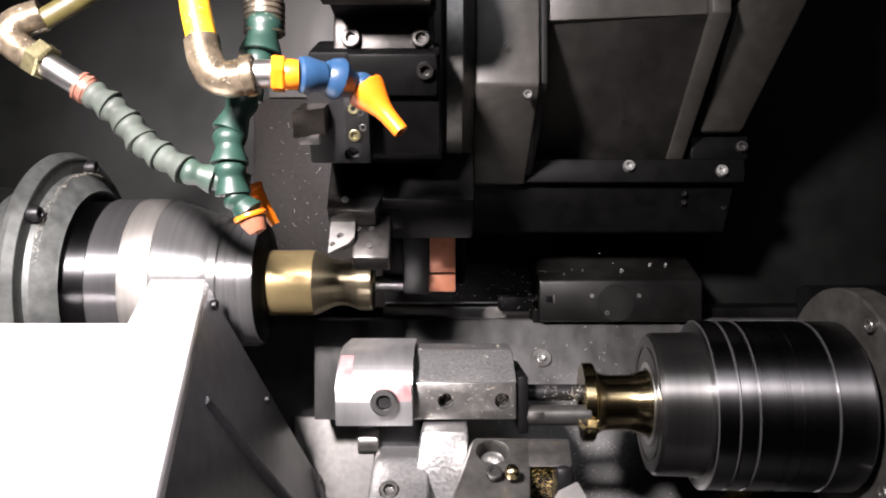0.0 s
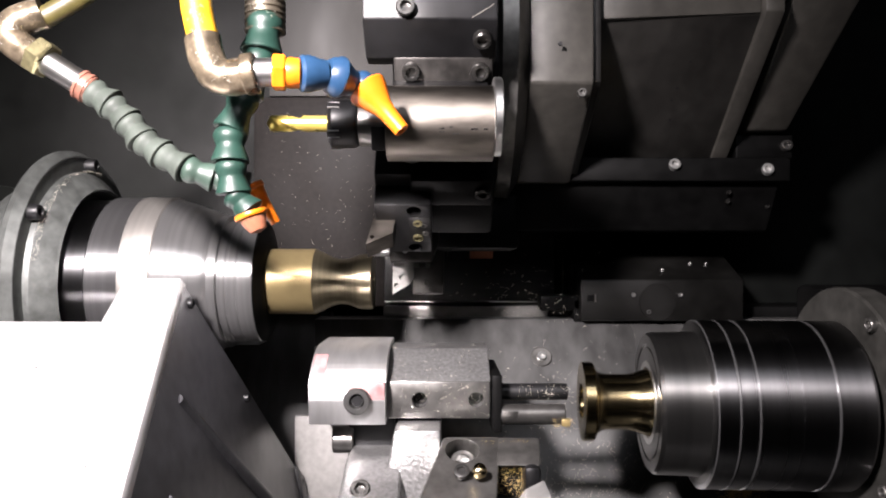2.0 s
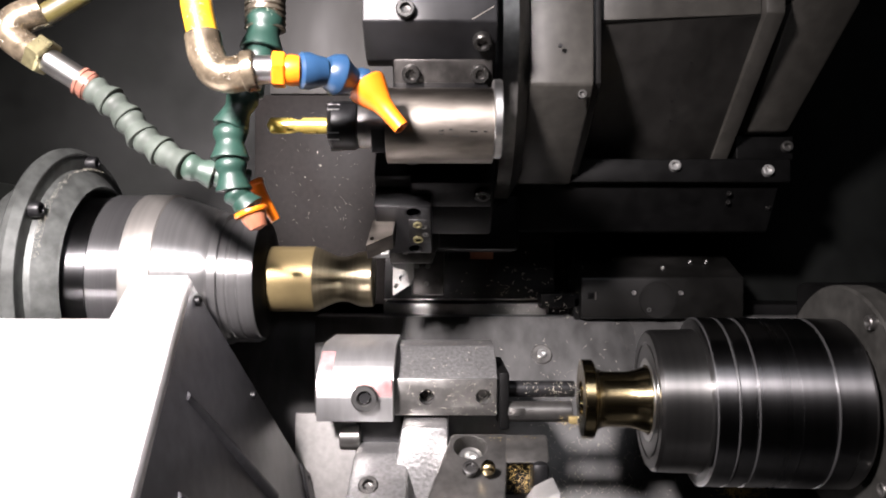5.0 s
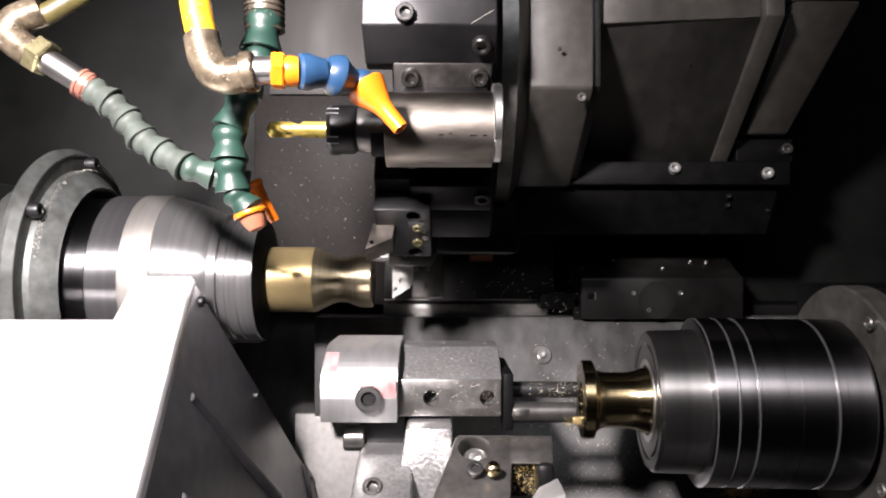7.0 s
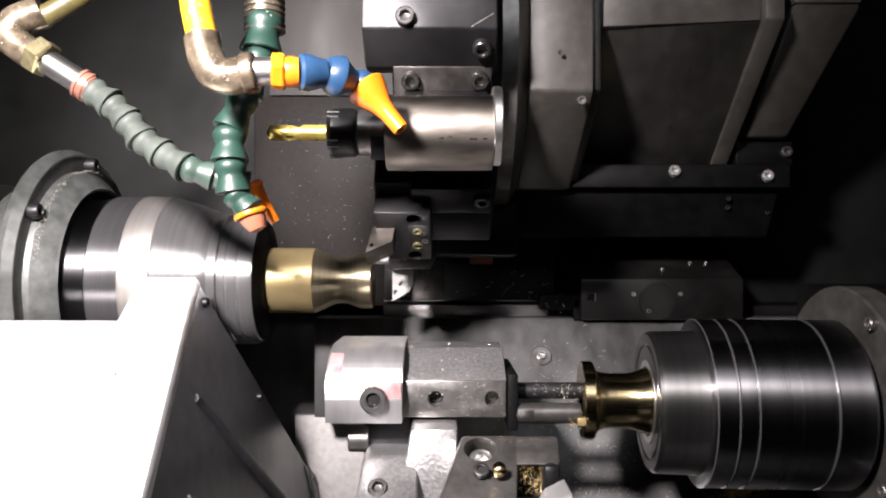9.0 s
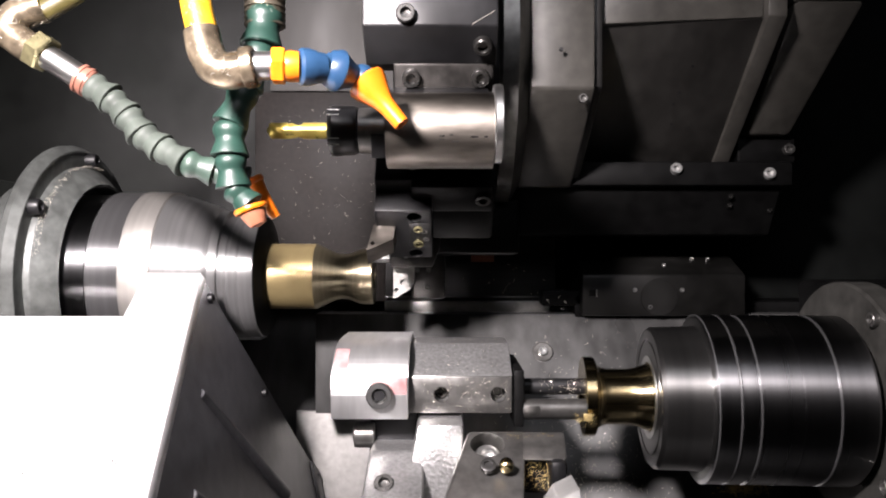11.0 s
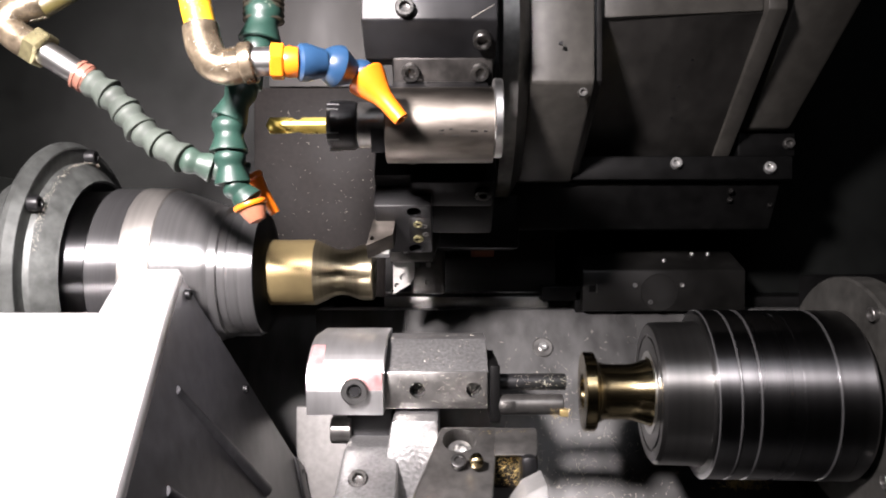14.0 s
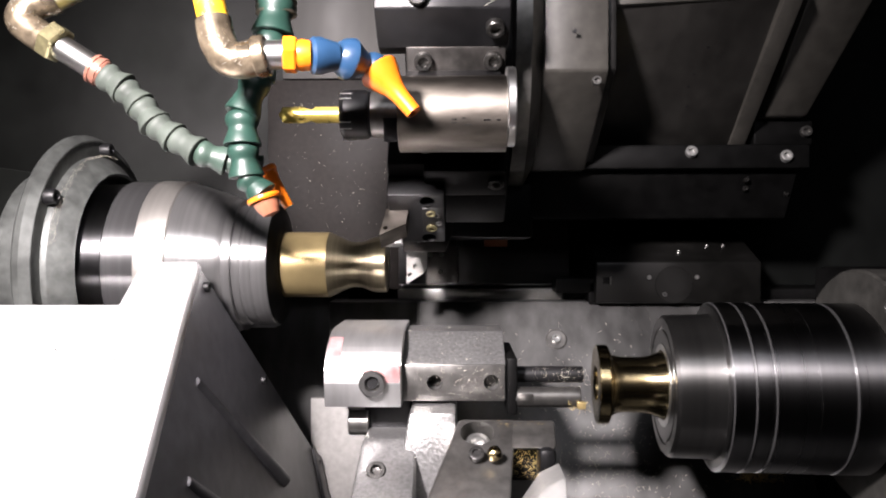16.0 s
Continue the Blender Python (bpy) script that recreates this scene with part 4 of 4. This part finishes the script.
blue_hose = thing("coolant_hose", (-0.1663, -0.294, 1.369), "yellow pipe with nickel elbow, blue joints and an orange nozzle", "coolant hose", "coolant hoses")
part("supply_pipe", sweep([(-0.1743, -0.284, 1.3958), (-0.1699, -0.289, 1.3668), (-0.1632, -0.294, 1.3414)], 0.0105), M_YELLOW, blue_hose, "bright yellow pipe")
part("elbow", sweep([(-0.164, -0.294, 1.3437), (-0.161, -0.296, 1.3309), (-0.1543, -0.298, 1.319), (-0.1438, -0.299, 1.3157), (-0.1302, -0.3, 1.3185)], 0.0122), M_NICKEL, blue_hose, "tarnished nickel elbow")
part("elbow_collar", rod((-0.1348, -0.3, 1.3173), (-0.1257, -0.3, 1.3189), 0.0138, chamfer=0.0012), M_NICKEL, blue_hose)
part("nipple", rod((-0.1264, -0.3, 1.3189), (-0.1128, -0.3, 1.3192), 0.0095), M_STEEL, blue_hose)
part("orange_nut", turned([(0, 0), (0, 0.0118), (0.001, 0.0125), (0.0075, 0.0125), (0.0085, 0.0118), (0.0085, 0)], along((-0.1151, -0.3, 1.3192), (-0.107, -0.299, 1.3191)), 6), M_ORANGE, blue_hose, "", 20)
part("orange_neck", turned([(0, 0), (0, 0.0095), (0.004, 0.0105), (0.010, 0.0098), (0.010, 0)], along((-0.1077, -0.299, 1.3191), (-0.0979, -0.297, 1.3192)), 32), M_ORANGE, blue_hose)
n = 0.0185
part("hose_joint", turned([(0, 0), (0, 0.0105), (0.002, 0.0124), (0.007, 0.0126), (0.013, 0.0108), (n, 0.0096), (n, 0)], along((-0.0983, -0.297, 1.3192), (-0.0813, -0.289, 1.3203)), 36), M_BLUE, blue_hose)
n = 0.0205
part("hose_joint", turned([(0, 0), (0, 0.0096), (0.003, 0.0122), (0.008, 0.0146), (0.010, 0.0148), (0.012, 0.0136), (0.017, 0.0106), (n, 0.0092), (n, 0)], along((-0.0813, -0.289, 1.3215), (-0.0635, -0.276, 1.3170)), 36), M_BLUE, blue_hose)
part("hose_ball", turned([(0.0102 * (1 - math.cos(q * math.pi / 12)), 0.0102 * math.sin(q * math.pi / 12)) for q in range(13)], along((-0.0650, -0.2740, 1.3240), (-0.0500, -0.2690, 1.3090)), 32), M_BLUE, blue_hose)
part("nozzle", turned([(0.004, 0), (0, 0.0128), (0, 0.0143), (0.0015, 0.0148), (0.005, 0.0138), (0.012, 0.0106), (0.019, 0.0076), (0.025, 0.0064), (0.041, 0.0056), (0.041, 0.0036), (0.036, 0.0)], along((-0.0558, -0.268, 1.3155), (-0.0284, -0.275, 1.2825)), 40), M_ORANGE, blue_hose, "orange plastic nozzle")

# ---- the work lamp itself ----
lamp = thing("work_lamp", LAMP, "round machine work lamp with glowing lens", "lamp")
aim = along(LAMP - (AIM - LAMP).normalized() * 0.03, AIM)
part("lamp_housing", turned([(-0.05, 0), (-0.05, 0.035), (-0.045, 0.04), (-0.004, 0.045), (-0.004, 0.038), (-0.014, 0.036), (-0.014, 0)], aim, 48), M_DARK, lamp)
part("lens", turned([(-0.012, 0), (-0.012, 0.035), (-0.010, 0.035), (-0.010, 0)], aim, 48), M_GLASS_LAMP, lamp)
part("lamp_arm", rod((X0, LAMP.y - 0.08, LAMP.z + 0.06), LAMP + Vector((-0.03, -0.05, 0.05)), 0.012), M_DARK, lamp)


# ---- chips ----
def chips(name, count, place, size, mat, label, seed):
    rng = random.Random(seed)
    verts, faces = [], []
    for _ in range(count):
        c, n = place(rng)
        n = Vector(n).normalized()
        u = n.orthogonal().normalized()
        u.rotate(Matrix.Rotation(rng.uniform(0, math.tau), 3, n))
        w = n.cross(u)
        ln, wd = size * rng.uniform(0.5, 1.5), size * rng.uniform(0.09, 0.18)
        bend, i = rng.uniform(0.1, 0.5) * ln, len(verts)
        c = Vector(c) + n * 0.0006
        for s in (-1, 0, 1):
            base_ = c + u * ln * s / 2 + w * bend * (1 - s * s) * 0.5
            for e in (-1, 1):
                verts.append(base_ + w * wd * e / 2 + n * rng.uniform(0, 0.0006))
        faces += [(i, i + 1, i + 3, i + 2), (i + 2, i + 3, i + 5, i + 4)]
    me = bpy.data.meshes.new(name)
    me.from_pydata(verts, [], faces)
    me.materials.append(mat)
    return me


def chip_part(name, parent, *args):
    ob = new(name, chips(name, *args))
    ob.parent = parent
    ob.matrix_parent_inverse = parent.matrix_basis.inverted()
    return tagged(ob, args[4], kind="stuff")


def on_holder(rng):
    if rng.random() < 0.35:
        s = rng.random()
        return (rng.uniform(-0.035, 0.05), BY + 0.042 * s - 0.0005, 1.0885 + 0.025 * s + 0.001), (0, -0.5, 0.85)
    return (0.05 - 0.075 * rng.random() ** 1.6, BY - 0.003, rng.uniform(1.058, 1.088)), (0, -1, 0.1)


def on_bars(rng):
    a = rng.uniform(0.6, 2.4)
    return (rng.uniform(0.075, 0.125), -0.142 - 0.0075 * math.sin(a), 1.0755 + 0.0075 * math.cos(a)), (0, -math.sin(a), math.cos(a))


def on_block(rng):
    s = rng.random()
    return (rng.uniform(0.040, 0.076), -0.245 - 0.03 * s - 0.001, 1.0609 - 0.026 * s), (0, -0.62, 0.78)


chip_part("swarf_litter", lower, 170, on_holder, 0.0017, M_CHIP, "small bright metal chips", 1)
chip_part("swarf_litter", lower, 80, on_bars, 0.0015, M_CHIP, "small bright metal chips", 2)
chip_part("swarf_litter", lower, 220, on_block, 0.0014, M_CHIP_GOLD, "small brass chips", 3)


def on_tip(rng):
    return (rng.uniform(0.105, 0.122), -0.164 + rng.uniform(-0.006, 0.004), 1.053 + rng.gauss(0, 0.0028)), (rng.uniform(-1, 1), -1, rng.uniform(-1, 1))


def in_pocket(rng):
    return (rng.uniform(0.050, 0.075), -0.262 - rng.uniform(0.0, 0.012), rng.uniform(1.026, 1.046)), (rng.uniform(-0.5, 0.5), -1, rng.uniform(0, 1))


chip_part("swarf_litter", lower, 90, on_tip, 0.0018, M_CHIP_GOLD, "brass chips caked on the tool tip", 8)
chip_part("swarf_litter", lower, 300, in_pocket, 0.0013, M_CHIP_GOLD, "brass swarf caked in the tool pocket", 9)


def on_chute(rng):
    s = rng.random() ** 0.6
    z = 1.10 - 0.26 * s
    return (rng.gauss(0.16, 0.050), chute_y(z) - 0.0006, z), (0, -1, CHUTE_TILT)


def on_plate(rng):
    return (rng.uniform(-0.23, -0.08), 0.155, rng.uniform(1.13, 1.38)), (0, -1, 0)


tagged(new("chute_chips", chips("chute_chips", 1100, on_chute, 0.0021, M_CHIP, "", 4)), "scattered metal chips stuck on the chip chute", "metal chips", kind="stuff")


def on_pile(rng):
    z = rng.uniform(0.940, 0.950)
    return (rng.gauss(0.316, 0.011), chute_y(z) - rng.uniform(0.0, 0.012), z), (rng.uniform(-1, 1), -1, rng.uniform(-0.3, 1))


def on_rim(rng):
    a = rng.uniform(0.2, 1.75)
    q = 0.1165 + rng.uniform(-0.0012, 0.0008)
    return (-0.3775 + rng.uniform(-0.004, 0.003), -q * math.cos(a), 1.1665 + q * math.sin(a)), (0.3, -math.cos(a), math.sin(a))


def on_path(points, radius):
    def place(rng):
        k = rng.randrange(len(points) - 1)
        a, b = Vector(points[k]), Vector(points[k + 1])
        d = (b - a).normalized()
        n = Vector((rng.uniform(-0.8, 0.8), -1, rng.uniform(-0.6, 0.9)))
        n = (n - d * n.dot(d)).normalized()
        return a.lerp(b, rng.random()) + n * radius, n
    return place


def on_sheet(rng):
    s = rng.random()
    return (rng.uniform(-0.33, -0.225), -0.168 - 0.229 * s - 0.0012, 1.1396 - 0.1636 * s + 0.0016), (0, -0.581, 0.814)


chip_part("swarf_litter", cover, 22, on_sheet, 0.0042, M_DARK, "dark wet chips on the bright sheet", 31)
chip_part("swarf_litter", blue_hose, 26, on_path([(-0.1699, -0.289, 1.3668), (-0.1632, -0.294, 1.3414)], 0.0105), 0.0018, M_CHIP, "small wet chips stuck on", 21)
chip_part("swarf_litter", blue_hose, 34, on_path([(-0.1618, -0.296, 1.3339), (-0.1543, -0.298, 1.3197), (-0.1438, -0.299, 1.3157), (-0.1302, -0.3, 1.3185)], 0.0124), 0.0018, M_CHIP, "small wet chips stuck on", 22)
chip_part("swarf_litter", grey_hose, 36, on_path([(-0.3178, -0.209, 1.3878), (-0.3363, -0.212, 1.3797), (-0.3422, -0.214, 1.3684), (-0.3209, -0.214, 1.3516)], 0.0127), 0.0022, M_CHIP, "curled wet chips stuck on", 23)
chip_part("swarf_litter", green_hose, 40, on_path([(-0.1392, -0.219, 1.4031), (-0.1396, -0.221, 1.3761)], 0.0160), 0.0020, M_CHIP, "small wet chips stuck on", 24)
tagged(new("brass_swarf", chips("brass_swarf", 260, on_pile, 0.004, M_CHIP_GOLD, "", 6)), "heap of brass swarf under the second spindle", "metal chips", kind="stuff")
chip_part("grit", flange, 320, on_rim, 0.0014, M_CHIP, "fine grit and chips", 7)
tagged(new("plate_chips", chips("plate_chips", 170, on_plate, 0.0017, M_CHIP, "", 5)), "tiny chips stuck on the oily plate", "metal chips", kind="stuff")


# ---- swarf that gathers by the way ledge and drops off ----
swarf = []
for k in range(12):
    rng_k = random.Random(100 + k)

    def cloud(rng):
        return (rng.gauss(0, 0.026), rng.uniform(-0.003, 0.003), rng.gauss(0, 0.017)), (rng.uniform(-1, 1), -1, rng.uniform(-1, 1))

    ob = tagged(new("swarf", chips("swarf", 11, cloud, 0.0028, M_CHIP, "", 40 + k)), "small bright chips thrown off the turning tool", "metal chips", "loose swarf", "stuff")
    place = Vector((rng_k.uniform(0.06, 0.15), 0.086, rng_k.uniform(1.105, 1.175)))
    ob.matrix_basis = Matrix.Translation(place)
    swarf.append((ob, place, 5.0 + 0.75 * k, rng_k.uniform(-50, 50)))


# ---- what moves ----
def motions():
    # carriage along the bed, cross slide up and down, turret index
    bed = [(0, -0.049), (0.3, -0.049), (0.5, -0.044), (0.6, -0.012), (0.7, 0.038), (0.8, 0.080), (0.9, 0.0935), (1.5, 0.0932), (1.6, 0.092), (1.7, 0.080), (1.8, 0.042), (1.9, 0.010), (2.0, 0.0), (16, 0.0)]
    cross = [(0, 0.0065), (0.3, 0.007), (0.5, 0.009), (0.9, 0.014), (1.5, 0.0138), (2.0, 0.0073), (3.0, 0.006), (4.0, 0.0049), (6.5, 0.0017), (8.0, 0.0), (9.0, -0.0009), (11.5, -0.0041), (12.0, -0.0048),
             (12.5, -0.0043), (13.5, -0.0028), (14.5, -0.0019), (15.5, 0.0002), (16, 0.0004)]
    index = [(0, 30), (1.1, 30), (1.15, 28), (1.2, 21), (1.25, 10), (1.3, 2), (1.4, 0), (16, 0)]

    def value(rows, t):
        return float(np.interp(t, [r[0] for r in rows], [r[1] for r in rows]))

    stops = sorted({r[0] for rows in (bed, cross, index) for r in rows})
    home = {ob: ob.location.copy() for ob in (turret, slide, carriage, lower, cover, spindle, bar, sub, spool)}
    shift = lambda ob, x, z: pose(home[ob].x + x, home[ob].y, home[ob].z + z)
    walk(carriage, [(t, shift(carriage, value(bed, t), 0)) for t in stops])
    walk(slide, [(t, shift(slide, value(bed, t), value(cross, t))) for t in stops])
    walk(turret, [(t, shift(turret, value(bed, t), value(cross, t)) @ pose(0, 0, 0, -value(index, t))) for t in stops])
    # boring strokes of the lower turret
    feed = [(0, 0.0104), (0.3, 0.0109), (0.4, -0.006), (0.5, -0.0147), (1.0, -0.0138), (1.5, -0.0127), (2.0, -0.0121), (2.5, -0.0112), (3.0, -0.0100), (3.5, -0.0094), (4.0, -0.0080), (6.5, -0.0031), (7.0, -0.0020),
            (7.5, -0.0010), (8.0, 0.0), (8.5, 0.0010), (9.0, 0.0019), (11.5, 0.0074), (12.0, 0.0086), (12.5, 0.0096), (13.0, 0.0106), (13.2, 0.0110), (13.3, 0.0108), (13.35, 0.001), (13.4, -0.0095), (13.5, -0.0143), (14.0, -0.0145), (14.5, -0.0134), (15.0, -0.0124), (15.5, -0.0115), (16, -0.0109)]
    walk(lower, [(t, shift(lower, x, 0)) for t, x in feed])
    walk(cover, [(t, shift(cover, x, 0)) for t, x in feed])
    # each cluster of swarf hangs by the ledge, then drops and comes to rest on the floor
    for ob, place, start, spin in swarf:
        rows = [(0, pose(*place)), (start, pose(*place))]
        for q in range(1, 6):
            u = q / 5
            rows.append((start + 0.4 * u, pose(place.x + 0.02 * u, place.y - 0.30 * u, place.z + (Z0 + 0.02 - place.z) * u * u, 0, spin * u)))
        rows.append((16, rows[-1][1]))
        walk(ob, rows)
    # both spindles turn all the time
    for ob, yaw in ((spindle, 0), (bar, 0), (sub, -3.5), (spool, -3.5)):
        walk(ob, [(0.1 * k, shift(ob, 0, 0) @ pose(0, 0, 0, 0, 0, yaw) @ pose(0, 0, 0, (-80 * k) % 360)) for k in range(161)])


motions()
